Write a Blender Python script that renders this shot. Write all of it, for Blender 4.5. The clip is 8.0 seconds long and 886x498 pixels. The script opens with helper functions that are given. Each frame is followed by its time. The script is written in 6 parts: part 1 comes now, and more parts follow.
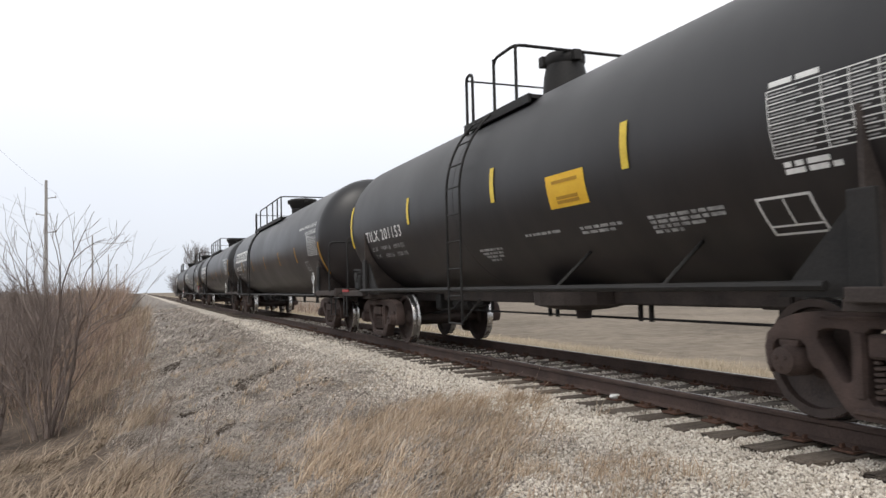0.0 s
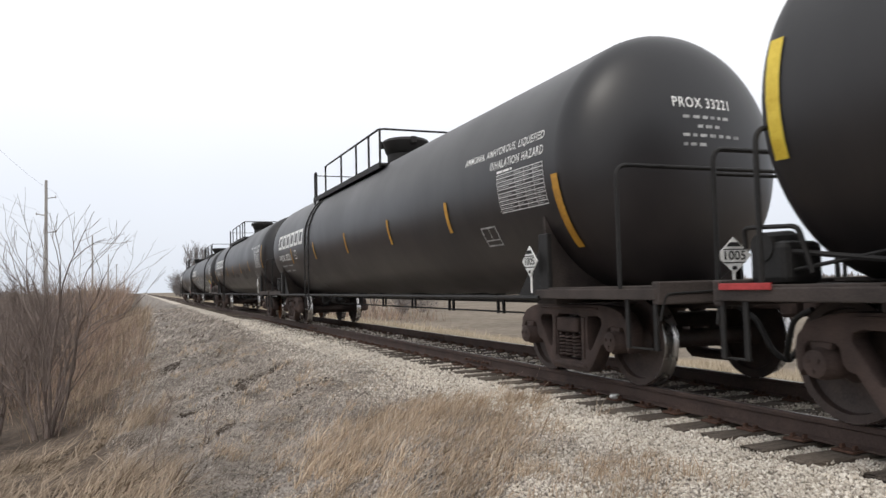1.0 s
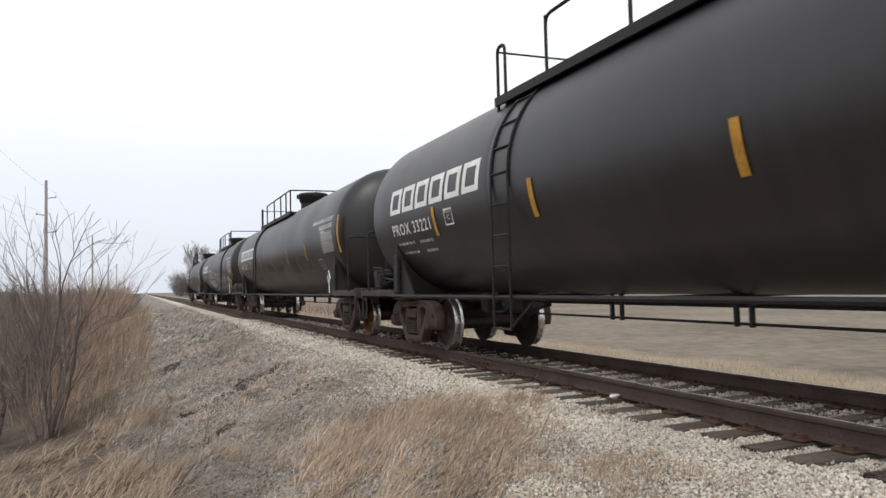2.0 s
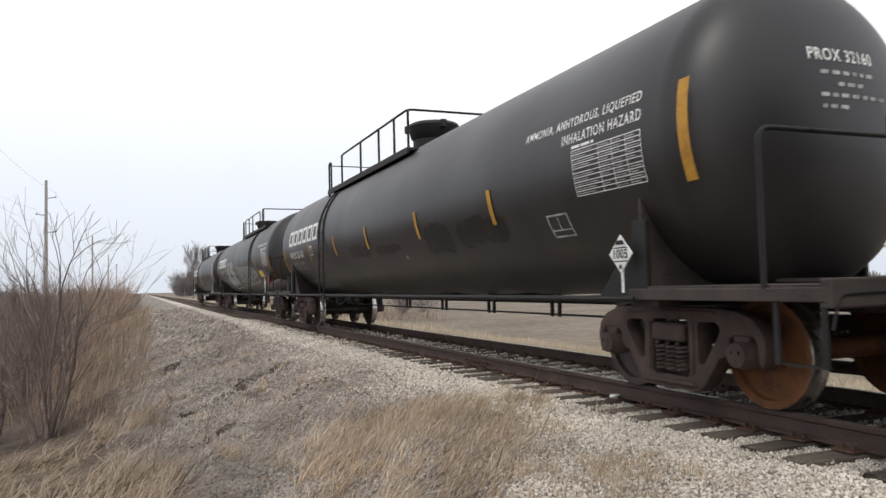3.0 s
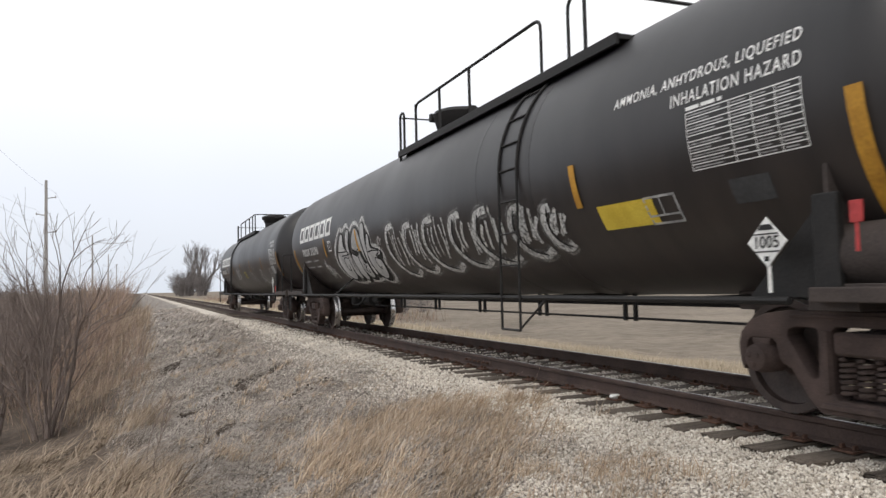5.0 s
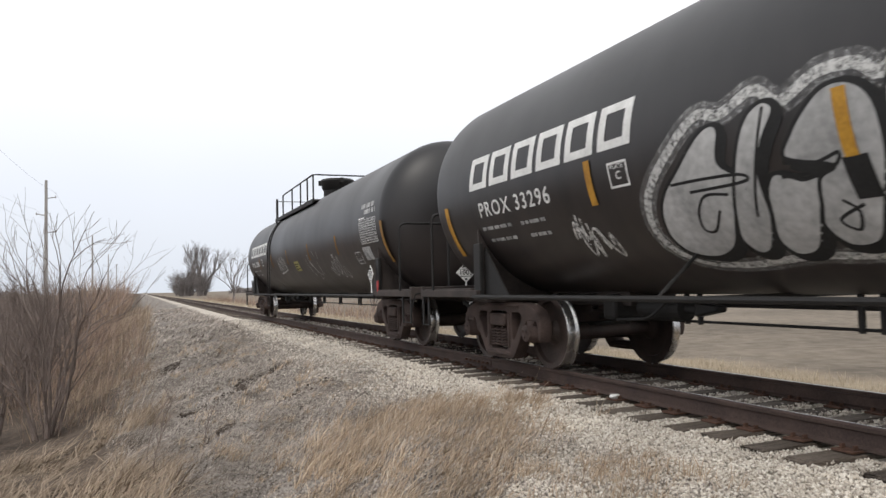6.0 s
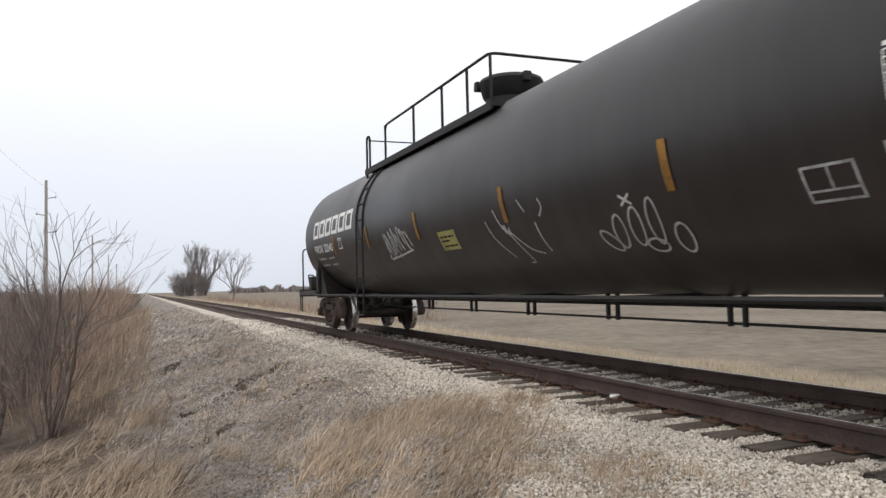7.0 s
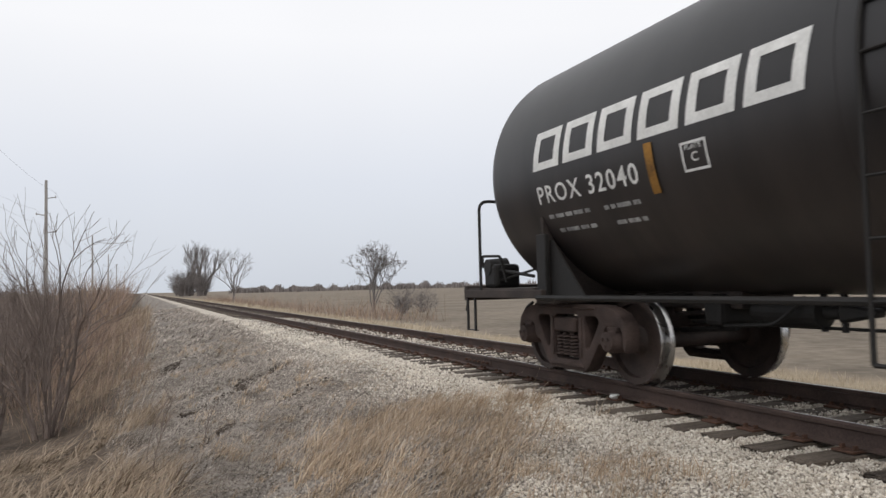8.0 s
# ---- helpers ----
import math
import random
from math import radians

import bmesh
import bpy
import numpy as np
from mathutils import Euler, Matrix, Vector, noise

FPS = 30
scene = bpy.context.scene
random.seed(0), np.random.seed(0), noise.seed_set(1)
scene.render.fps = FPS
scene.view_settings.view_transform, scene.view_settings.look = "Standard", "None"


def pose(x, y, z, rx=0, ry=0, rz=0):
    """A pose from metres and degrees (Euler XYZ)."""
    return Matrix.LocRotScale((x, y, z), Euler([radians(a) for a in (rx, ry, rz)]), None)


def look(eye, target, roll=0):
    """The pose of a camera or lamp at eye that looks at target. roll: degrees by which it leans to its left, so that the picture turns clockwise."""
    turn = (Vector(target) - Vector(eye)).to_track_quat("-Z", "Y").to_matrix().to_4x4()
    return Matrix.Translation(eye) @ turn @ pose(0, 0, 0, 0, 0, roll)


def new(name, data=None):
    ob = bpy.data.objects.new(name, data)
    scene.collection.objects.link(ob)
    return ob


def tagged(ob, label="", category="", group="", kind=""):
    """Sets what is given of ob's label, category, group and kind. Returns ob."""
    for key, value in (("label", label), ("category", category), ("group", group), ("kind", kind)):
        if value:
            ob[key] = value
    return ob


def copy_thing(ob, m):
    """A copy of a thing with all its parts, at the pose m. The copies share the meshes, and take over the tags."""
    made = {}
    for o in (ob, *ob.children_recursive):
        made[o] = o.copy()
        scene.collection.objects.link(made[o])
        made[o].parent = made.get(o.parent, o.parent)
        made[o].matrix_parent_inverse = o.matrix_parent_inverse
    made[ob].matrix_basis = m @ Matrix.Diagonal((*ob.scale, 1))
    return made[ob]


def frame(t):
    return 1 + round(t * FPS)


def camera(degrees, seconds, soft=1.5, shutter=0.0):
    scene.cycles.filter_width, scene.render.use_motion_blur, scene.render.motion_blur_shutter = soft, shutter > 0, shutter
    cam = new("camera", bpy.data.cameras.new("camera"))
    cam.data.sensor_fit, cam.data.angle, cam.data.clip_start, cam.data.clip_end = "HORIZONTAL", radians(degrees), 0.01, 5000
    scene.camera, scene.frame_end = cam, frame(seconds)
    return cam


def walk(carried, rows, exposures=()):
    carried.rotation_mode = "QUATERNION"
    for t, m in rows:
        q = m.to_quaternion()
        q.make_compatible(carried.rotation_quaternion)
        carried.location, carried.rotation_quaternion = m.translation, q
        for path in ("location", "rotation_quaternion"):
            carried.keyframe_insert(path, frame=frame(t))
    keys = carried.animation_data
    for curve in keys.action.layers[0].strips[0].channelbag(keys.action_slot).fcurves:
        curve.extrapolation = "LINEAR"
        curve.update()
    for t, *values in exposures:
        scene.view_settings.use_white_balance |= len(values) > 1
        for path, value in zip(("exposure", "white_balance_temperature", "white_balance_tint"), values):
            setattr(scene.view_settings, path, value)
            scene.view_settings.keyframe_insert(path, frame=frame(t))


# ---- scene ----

# ---------------------------------------------------------------- camera
EYE = Vector((-5.546, 0.0, 1.071))
YAW, PITCH = radians(22.071), radians(2.807)
AIM = EYE + Vector((math.sin(YAW) * math.cos(PITCH), math.cos(YAW) * math.cos(PITCH), math.sin(PITCH)))
cam = camera(61.40, 8.0, soft=1.45, shutter=0.07)
STAND = look(EYE, AIM, -1.41)
walk(cam, [(0.0, STAND), (8.0, STAND)], exposures=[(0.0, 0.3), (6.6, 0.3), (7.4, 0.15), (8.0, 0.02)])

# ---------------------------------------------------------------- overcast sky and a veiled sun
world = bpy.data.worlds.new("overcast_sky")
scene.world = world
world.use_nodes = True
wn, wl = world.node_tree.nodes, world.node_tree.links
wn.clear()
w_out = wn.new("ShaderNodeOutputWorld")
w_bg = wn.new("ShaderNodeBackground")
w_sky = wn.new("ShaderNodeTexSky")
w_sky.sky_type = "NISHITA"
w_sky.sun_disc = False
w_sky.sun_elevation, w_sky.sun_rotation = radians(48), radians(205)
w_sky.dust_density, w_sky.air_density = 4.0, 1.0
w_tc = wn.new("ShaderNodeTexCoord")
w_sep = wn.new("ShaderNodeSeparateXYZ")
wl.new(w_tc.outputs["Generated"], w_sep.inputs[0])
w_ramp = wn.new("ShaderNodeValToRGB")
w_ramp.color_ramp.elements[0].position, w_ramp.color_ramp.elements[0].color = 0.0, (0.66, 0.70, 0.77, 1)
w_ramp.color_ramp.elements[1].position, w_ramp.color_ramp.elements[1].color = 0.32, (0.98, 0.98, 1.0, 1)
e = w_ramp.color_ramp.elements.new(0.14)
e.color = (0.77, 0.80, 0.87, 1)
wl.new(w_sep.outputs["Z"], w_ramp.inputs[0])
w_cloud = wn.new("ShaderNodeTexNoise")
w_cloud.inputs["Scale"].default_value, w_cloud.inputs["Detail"].default_value = 1.7, 3
wl.new(w_tc.outputs["Generated"], w_cloud.inputs["Vector"])
w_cr = wn.new("ShaderNodeMapRange")
w_cr.inputs["To Min"].default_value, w_cr.inputs["To Max"].default_value = 0.93, 1.07
wl.new(w_cloud.outputs["Fac"], w_cr.inputs["Value"])
w_mul = wn.new("ShaderNodeMix")
w_mul.data_type, w_mul.blend_type = "RGBA", "MULTIPLY"
w_mul.inputs["Factor"].default_value = 1.0
wl.new(w_ramp.outputs["Color"], w_mul.inputs["A"])
wl.new(w_cr.outputs["Result"], w_mul.inputs["B"])
w_dim = wn.new("ShaderNodeMix")
w_dim.data_type, w_dim.blend_type = "RGBA", "MULTIPLY"
w_dim.inputs["Factor"].default_value = 1.0
w_dim.inputs["B"].default_value = (0.10, 0.10, 0.10, 1)
wl.new(w_sky.outputs["Color"], w_dim.inputs["A"])
w_mix = wn.new("ShaderNodeMix")
w_mix.data_type = "RGBA"
w_mix.inputs["Factor"].default_value = 0.92
wl.new(w_dim.outputs["Result"], w_mix.inputs["A"])
wl.new(w_mul.outputs["Result"], w_mix.inputs["B"])
wl.new(w_mix.outputs["Result"], w_bg.inputs["Color"])
w_bg.inputs["Strength"].default_value = 1.0
wl.new(w_bg.outputs[0], w_out.inputs[0])

sun = new("sun", bpy.data.lights.new("sun", "SUN"))
sun.data.energy, sun.data.angle, sun.data.color = 0.9, radians(14), (1.0, 0.95, 0.88)
sun.matrix_world = look((0, 0, 60), Vector((0, 0, 60)) + Vector((0.28, 0.55, -0.85)))

# ---------------------------------------------------------------- materials


def surface(name, dark, light, scale=3.0, fine=60.0, rough=0.7, metal=0.0, bump=0.25, spec=0.4, third=None, per_object=0.0, stretch=(1, 1, 1), rough_var=0.12, bump_dist=0.01):
    """Two scales of colour variation, grain and fine relief, in metres."""
    m = bpy.data.materials.new(name)
    m.use_nodes = True
    n, l = m.node_tree.nodes, m.node_tree.links
    b = n["Principled BSDF"]
    tc = n.new("ShaderNodeTexCoord")
    mp = n.new("ShaderNodeMapping")
    mp.inputs["Scale"].default_value = stretch
    l.new(tc.outputs["Object"], mp.inputs["Vector"])
    big = n.new("ShaderNodeTexNoise")
    big.inputs["Scale"].default_value, big.inputs["Detail"].default_value = scale, 5
    small = n.new("ShaderNodeTexNoise")
    small.inputs["Scale"].default_value, small.inputs["Detail"].default_value = fine, 3
    l.new(mp.outputs[0], big.inputs["Vector"])
    l.new(mp.outputs[0], small.inputs["Vector"])
    add = n.new("ShaderNodeMath")
    add.operation = "MULTIPLY_ADD"
    add.inputs[1].default_value = 0.4
    l.new(small.outputs["Fac"], add.inputs[0])
    half = n.new("ShaderNodeMath")
    half.operation = "MULTIPLY"
    half.inputs[1].default_value = 0.6
    l.new(big.outputs["Fac"], half.inputs[0])
    l.new(half.outputs[0], add.inputs[2])
    fac = add.outputs[0]
    if per_object:
        info = n.new("ShaderNodeObjectInfo")
        sh = n.new("ShaderNodeMath")
        sh.operation = "MULTIPLY_ADD"
        sh.inputs[1].default_value = per_object
        l.new(info.outputs["Random"], sh.inputs[0])
        off = n.new("ShaderNodeMath")
        off.operation = "SUBTRACT"
        off.inputs[1].default_value = per_object / 2
        l.new(fac, off.inputs[0])
        l.new(off.outputs[0], sh.inputs[2])
        fac = sh.outputs[0]
    ramp = n.new("ShaderNodeValToRGB")
    ramp.color_ramp.elements[0].position, ramp.color_ramp.elements[0].color = 0.33, (*dark, 1)
    ramp.color_ramp.elements[1].position, ramp.color_ramp.elements[1].color = 0.67, (*light, 1)
    if third:
        ramp.color_ramp.elements.new(0.52).color = (*third, 1)
    l.new(fac, ramp.inputs[0])
    l.new(ramp.outputs[0], b.inputs["Base Color"])
    rr = n.new("ShaderNodeMapRange")
    rr.inputs["To Min"].default_value, rr.inputs["To Max"].default_value = rough - rough_var, min(1, rough + rough_var)
    l.new(big.outputs["Fac"], rr.inputs["Value"])
    l.new(rr.outputs[0], b.inputs["Roughness"])
    b.inputs["Metallic"].default_value = metal
    b.inputs["Specular IOR Level"].default_value = spec
    if bump:
        bp = n.new("ShaderNodeBump")
        bp.inputs["Strength"].default_value, bp.inputs["Distance"].default_value = bump, bump_dist
        l.new(small.outputs["Fac"], bp.inputs["Height"])
        l.new(bp.outputs[0], b.inputs["Normal"])
    return m


def island_colours(name, colours, rough=0.8, translucent=0.0):
    """Each joined piece takes its own tone out of a row of natural ones."""
    m = bpy.data.materials.new(name)
    m.use_nodes = True
    n, l = m.node_tree.nodes, m.node_tree.links
    b = n["Principled BSDF"]
    g = n.new("ShaderNodeNewGeometry")
    r = n.new("ShaderNodeValToRGB")
    els = r.color_ramp.elements
    while len(els) < len(colours):
        els.new(0.5)
    for i, c in enumerate(colours):
        els[i].position, els[i].color = i / (len(colours) - 1), (*c, 1)
    l.new(g.outputs["Random Per Island"], r.inputs[0])
    tc = n.new("ShaderNodeTexCoord")
    nz = n.new("ShaderNodeTexNoise")
    nz.inputs["Scale"].default_value, nz.inputs["Detail"].default_value = 1.1, 4
    l.new(tc.outputs["Object"], nz.inputs["Vector"])
    mr = n.new("ShaderNodeMapRange")
    mr.inputs["From Min"].default_value, mr.inputs["From Max"].default_value = 0.3, 0.7
    mr.inputs["To Min"].default_value, mr.inputs["To Max"].default_value = 0.78, 1.18
    l.new(nz.outputs["Fac"], mr.inputs["Value"])
    mx = n.new("ShaderNodeMix")
    mx.data_type, mx.blend_type = "RGBA", "MULTIPLY"
    mx.inputs["Factor"].default_value = 1.0
    l.new(r.outputs[0], mx.inputs["A"])
    l.new(mr.outputs[0], mx.inputs["B"])
    l.new(mx.outputs["Result"], b.inputs["Base Color"])
    b.inputs["Roughness"].default_value = rough
    b.inputs["Specular IOR Level"].default_value = 0.25
    return m


def tank_paint(name, base, dust, amount, rough, dust_bounce_amount=0.30):
    """Old black enamel: dust film in blotches, rain streaks down the shell, road grime with painted ground bounce,
    small chips.
    """
    m = bpy.data.materials.new(name)
    m.use_nodes = True
    n, l = m.node_tree.nodes, m.node_tree.links
    b = n["Principled BSDF"]
    tc = n.new("ShaderNodeTexCoord")
    info = n.new("ShaderNodeObjectInfo")
    shift = n.new("ShaderNodeVectorMath")
    shift.operation = "ADD"
    mul = n.new("ShaderNodeMath")
    mul.operation = "MULTIPLY"
    mul.inputs[1].default_value = 37.0
    l.new(info.outputs["Random"], mul.inputs[0])
    l.new(tc.outputs["Object"], shift.inputs[0])
    l.new(mul.outputs[0], shift.inputs[1])
    mp = n.new("ShaderNodeMapping")
    mp.inputs["Scale"].default_value = (0.5, 1.5, 0.5)
    l.new(shift.outputs[0], mp.inputs["Vector"])
    streak = n.new("ShaderNodeTexNoise")
    streak.inputs["Scale"].default_value, streak.inputs["Detail"].default_value = 2.2, 6
    l.new(mp.outputs[0], streak.inputs["Vector"])
    blotch = n.new("ShaderNodeTexNoise")
    blotch.inputs["Scale"].default_value, blotch.inputs["Detail"].default_value = 0.55, 6
    l.new(shift.outputs[0], blotch.inputs["Vector"])
    fine = n.new("ShaderNodeTexNoise")
    fine.inputs["Scale"].default_value, fine.inputs["Detail"].default_value = 55, 4
    l.new(shift.outputs[0], fine.inputs["Vector"])
    a = n.new("ShaderNodeMath")
    a.operation = "MULTIPLY"
    l.new(streak.outputs["Fac"], a.inputs[0])
    l.new(blotch.outputs["Fac"], a.inputs[1])
    r = n.new("ShaderNodeMapRange")
    r.inputs["From Min"].default_value, r.inputs["From Max"].default_value = 0.14, 0.42
    r.inputs["To Min"].default_value, r.inputs["To Max"].default_value = 0.05, amount
    l.new(a.outputs[0], r.inputs["Value"])
    mx = n.new("ShaderNodeMix")
    mx.data_type = "RGBA"
    mx.inputs["A"].default_value, mx.inputs["B"].default_value = (*base, 1), (*dust, 1)
    l.new(r.outputs[0], mx.inputs["Factor"])
    # brown track dust and light reflected off the ground, both painted low on the shell
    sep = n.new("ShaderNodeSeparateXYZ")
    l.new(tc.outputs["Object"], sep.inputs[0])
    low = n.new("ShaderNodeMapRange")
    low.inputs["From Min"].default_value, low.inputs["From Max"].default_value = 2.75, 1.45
    low.inputs["To Min"].default_value, low.inputs["To Max"].default_value = 0.0, dust_bounce_amount
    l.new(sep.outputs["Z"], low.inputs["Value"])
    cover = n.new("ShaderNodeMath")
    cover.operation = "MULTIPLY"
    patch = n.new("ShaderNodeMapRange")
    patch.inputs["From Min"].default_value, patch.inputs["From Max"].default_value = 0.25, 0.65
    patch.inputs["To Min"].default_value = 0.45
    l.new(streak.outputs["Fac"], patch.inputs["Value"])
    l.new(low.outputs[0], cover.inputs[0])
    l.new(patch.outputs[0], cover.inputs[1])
    dust_bounce = n.new("ShaderNodeMix")
    dust_bounce.data_type = "RGBA"
    dust_bounce.inputs["B"].default_value = (0.105, 0.080, 0.067, 1)
    l.new(cover.outputs[0], dust_bounce.inputs["Factor"])
    l.new(mx.outputs["Result"], dust_bounce.inputs["A"])
    mx = dust_bounce
    chip = n.new("ShaderNodeMapRange")
    chip.inputs["From Min"].default_value, chip.inputs["From Max"].default_value = 0.70, 0.78
    chip.inputs["To Max"].default_value = 0.35
    l.new(fine.outputs["Fac"], chip.inputs["Value"])
    mx2 = n.new("ShaderNodeMix")
    mx2.data_type = "RGBA"
    mx2.inputs["B"].default_value = (0.085, 0.062, 0.045, 1)
    l.new(chip.outputs[0], mx2.inputs["Factor"])
    l.new(mx.outputs["Result"], mx2.inputs["A"])
    l.new(mx2.outputs["Result"], b.inputs["Base Color"])
    rr = n.new("ShaderNodeMapRange")
    rr.inputs["To Min"].default_value, rr.inputs["To Max"].default_value = rough - 0.1, rough + 0.16
    l.new(blotch.outputs["Fac"], rr.inputs["Value"])
    l.new(rr.outputs[0], b.inputs["Roughness"])
    b.inputs["Specular IOR Level"].default_value = 0.5
    bp = n.new("ShaderNodeBump")
    bp.inputs["Strength"].default_value, bp.inputs["Distance"].default_value = 0.08, 0.004
    l.new(fine.outputs["Fac"], bp.inputs["Height"])
    dent = n.new("ShaderNodeBump")
    dent.inputs["Strength"].default_value, dent.inputs["Distance"].default_value = 0.15, 0.03
    l.new(blotch.outputs["Fac"], dent.inputs["Height"])
    l.new(bp.outputs[0], dent.inputs["Normal"])
    l.new(dent.outputs[0], b.inputs["Normal"])
    return m


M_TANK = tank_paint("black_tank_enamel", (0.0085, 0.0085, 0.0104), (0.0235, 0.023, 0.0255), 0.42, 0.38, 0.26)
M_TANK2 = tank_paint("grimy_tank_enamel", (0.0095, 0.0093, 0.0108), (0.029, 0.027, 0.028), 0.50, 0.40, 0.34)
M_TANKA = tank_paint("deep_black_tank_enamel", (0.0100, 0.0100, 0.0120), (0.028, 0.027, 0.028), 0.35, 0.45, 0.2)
M_STEEL = surface("black_painted_steel", (0.009, 0.009, 0.009), (0.026, 0.024, 0.023), 2.5, 50, 0.62, spec=0.3)
M_UNDER = surface("grimy_underframe_steel", (0.020, 0.0155, 0.0140), (0.072, 0.057, 0.051), 3, 60, 0.8)
M_TRUCK = surface("dusty_brown_cast_steel", (0.030, 0.0205, 0.018), (0.098, 0.068, 0.059), 4, 70, 0.85, bump=0.4)
M_WHEEL = surface("brown_rolled_wheel_steel", (0.021, 0.0145, 0.0125), (0.072, 0.050, 0.043), 5, 60, 0.6)
M_WHEEL_RUST = surface("orange_rusted_wheel_steel", (0.060, 0.024, 0.011), (0.19, 0.078, 0.030), 5, 60, 0.85)
M_TREAD = surface("polished_wheel_tread", (0.34, 0.33, 0.32), (0.60, 0.59, 0.58), 6, 90, 0.27, metal=1.0, bump=0.05)
M_RAIL = surface("rusted_rail_web", (0.036, 0.0235, 0.020), (0.092, 0.062, 0.052), 3, 60, 0.85, bump=0.4)
M_RAILTOP = surface("worn_bright_rail_head", (0.26, 0.24, 0.22), (0.5, 0.48, 0.46), 5, 60, 0.38, metal=0.9, bump=0.05)
M_TIE = surface("weathered_creosoted_oak", (0.050, 0.040, 0.032), (0.185, 0.152, 0.124), 3, 26, 0.92, bump=0.8, per_object=0.25, stretch=(0.6, 6, 6), bump_dist=0.02)
M_TIEPLATE = surface("rusty_tie_plate", (0.045, 0.024, 0.016), (0.12, 0.062, 0.042), 12, 90, 0.9)
M_WHITE = surface("worn_white_stencil_paint", (0.66, 0.66, 0.64), (0.90, 0.90, 0.88), 5, 40, 0.7, bump=0.05)
M_FADED = surface("faded_grey_stencil_paint", (0.16, 0.16, 0.16), (0.58, 0.58, 0.57), 6, 30, 0.8, bump=0.05)
M_YELLOW = surface("yellow_reflective_strip", (0.62, 0.42, 0.03), (0.85, 0.66, 0.09), 4, 60, 0.5, bump=0.05)
M_ORANGE = surface("dirty_amber_reflective_strip", (0.34, 0.16, 0.02), (0.62, 0.33, 0.04), 5, 40, 0.6, bump=0.05)
M_PANEL = surface("yellow_notice_panel", (0.80, 0.45, 0.03), (0.92, 0.58, 0.05), 3, 40, 0.55, bump=0.05)
M_PANELDULL = surface("dull_olive_yellow_notice", (0.20, 0.18, 0.06), (0.42, 0.38, 0.13), 4, 40, 0.6, bump=0.05)
M_PANELINK = surface("faded_brown_print", (0.42, 0.22, 0.02), (0.55, 0.30, 0.03), 4, 40, 0.6, bump=0)
M_BLACKINK = surface("black_print", (0.010, 0.010, 0.010), (0.025, 0.025, 0.025), 4, 40, 0.7, bump=0)
M_CLEAN = surface("wiped_glossy_black_enamel", (0.005, 0.005, 0.0055), (0.009, 0.009, 0.010), 2, 40, 0.42, bump=0)
M_DULLAMBER = surface("soot_dulled_amber_strip", (0.15, 0.075, 0.018), (0.40, 0.20, 0.035), 5, 40, 0.65, bump=0.05)
M_RED = surface("worn_red_paint", (0.30, 0.03, 0.03), (0.55, 0.07, 0.07), 5, 50, 0.6, bump=0.05)
M_GRAF = surface("sprayed_silver_paint", (0.30, 0.30, 0.295), (0.62, 0.62, 0.61), 1.6, 14, 0.7, bump=0)
M_GRAFGREY = surface("thin_sprayed_grey_paint", (0.09, 0.09, 0.09), (0.26, 0.26, 0.26), 2.2, 22, 0.75, bump=0)


def spray_mist(name, colour, cover):
    """Overspray: fine droplets that leave the paint below to show between them."""
    m = bpy.data.materials.new(name)
    m.use_nodes = True
    n, l = m.node_tree.nodes, m.node_tree.links
    b, out = n["Principled BSDF"], n["Material Output"]
    b.inputs["Base Color"].default_value, b.inputs["Roughness"].default_value = (*colour, 1), 0.8
    tc = n.new("ShaderNodeTexCoord")
    fac = []
    for size in (90, 22):
        t = n.new("ShaderNodeTexNoise")
        t.inputs["Scale"].default_value, t.inputs["Detail"].default_value = size, 3
        l.new(tc.outputs["Object"], t.inputs["Vector"])
        fac.append(t.outputs["Fac"])
    add = n.new("ShaderNodeMath")
    l.new(fac[0], add.inputs[0])
    l.new(fac[1], add.inputs[1])
    r = n.new("ShaderNodeMapRange")
    r.inputs["From Min"].default_value, r.inputs["From Max"].default_value = 1.00 - cover * 0.3, 1.42 - cover * 0.3
    r.inputs["To Max"].default_value = min(1.0, cover * 1.3)
    l.new(add.outputs[0], r.inputs["Value"])
    clear, mix = n.new("ShaderNodeBsdfTransparent"), n.new("ShaderNodeMixShader")
    l.new(r.outputs[0], mix.inputs[0])
    l.new(clear.outputs[0], mix.inputs[1])
    l.new(b.outputs[0], mix.inputs[2])
    l.new(mix.outputs[0], out.inputs["Surface"])
    return m


M_MIST = spray_mist("thin_white_overspray", (0.55, 0.55, 0.54), 0.45)
M_MISTBOLD = spray_mist("dense_white_overspray", (0.66, 0.66, 0.64), 0.95)
M_SMUDGE = surface("washed_grey_patch", (0.040, 0.041, 0.042), (0.075, 0.076, 0.078), 3, 30, 0.75, bump=0)
M_STONE = island_colours("pale_limestone_ballast", [(0.20, 0.178, 0.150), (0.50, 0.450, 0.385), (0.62, 0.575, 0.505), (0.74, 0.695, 0.625), (0.57, 0.51, 0.435), (0.40, 0.355, 0.31)], 0.9)
M_GREYSTONE = island_colours("dull_grey_gravel", [(0.11, 0.094, 0.083), (0.24, 0.212, 0.188), (0.42, 0.382, 0.34), (0.19, 0.165, 0.146)], 0.92)
M_GRASS = island_colours("dry_straw_grass", [(0.20, 0.138, 0.090), (0.38, 0.285, 0.198), (0.58, 0.475, 0.36), (0.27, 0.195, 0.132), (0.45, 0.352, 0.255)], 0.8)
M_GRASSGREY = island_colours("grey_matted_grass", [(0.085, 0.069, 0.058), (0.345, 0.300, 0.262), (0.52, 0.467, 0.412), (0.22, 0.187, 0.160)], 0.85)
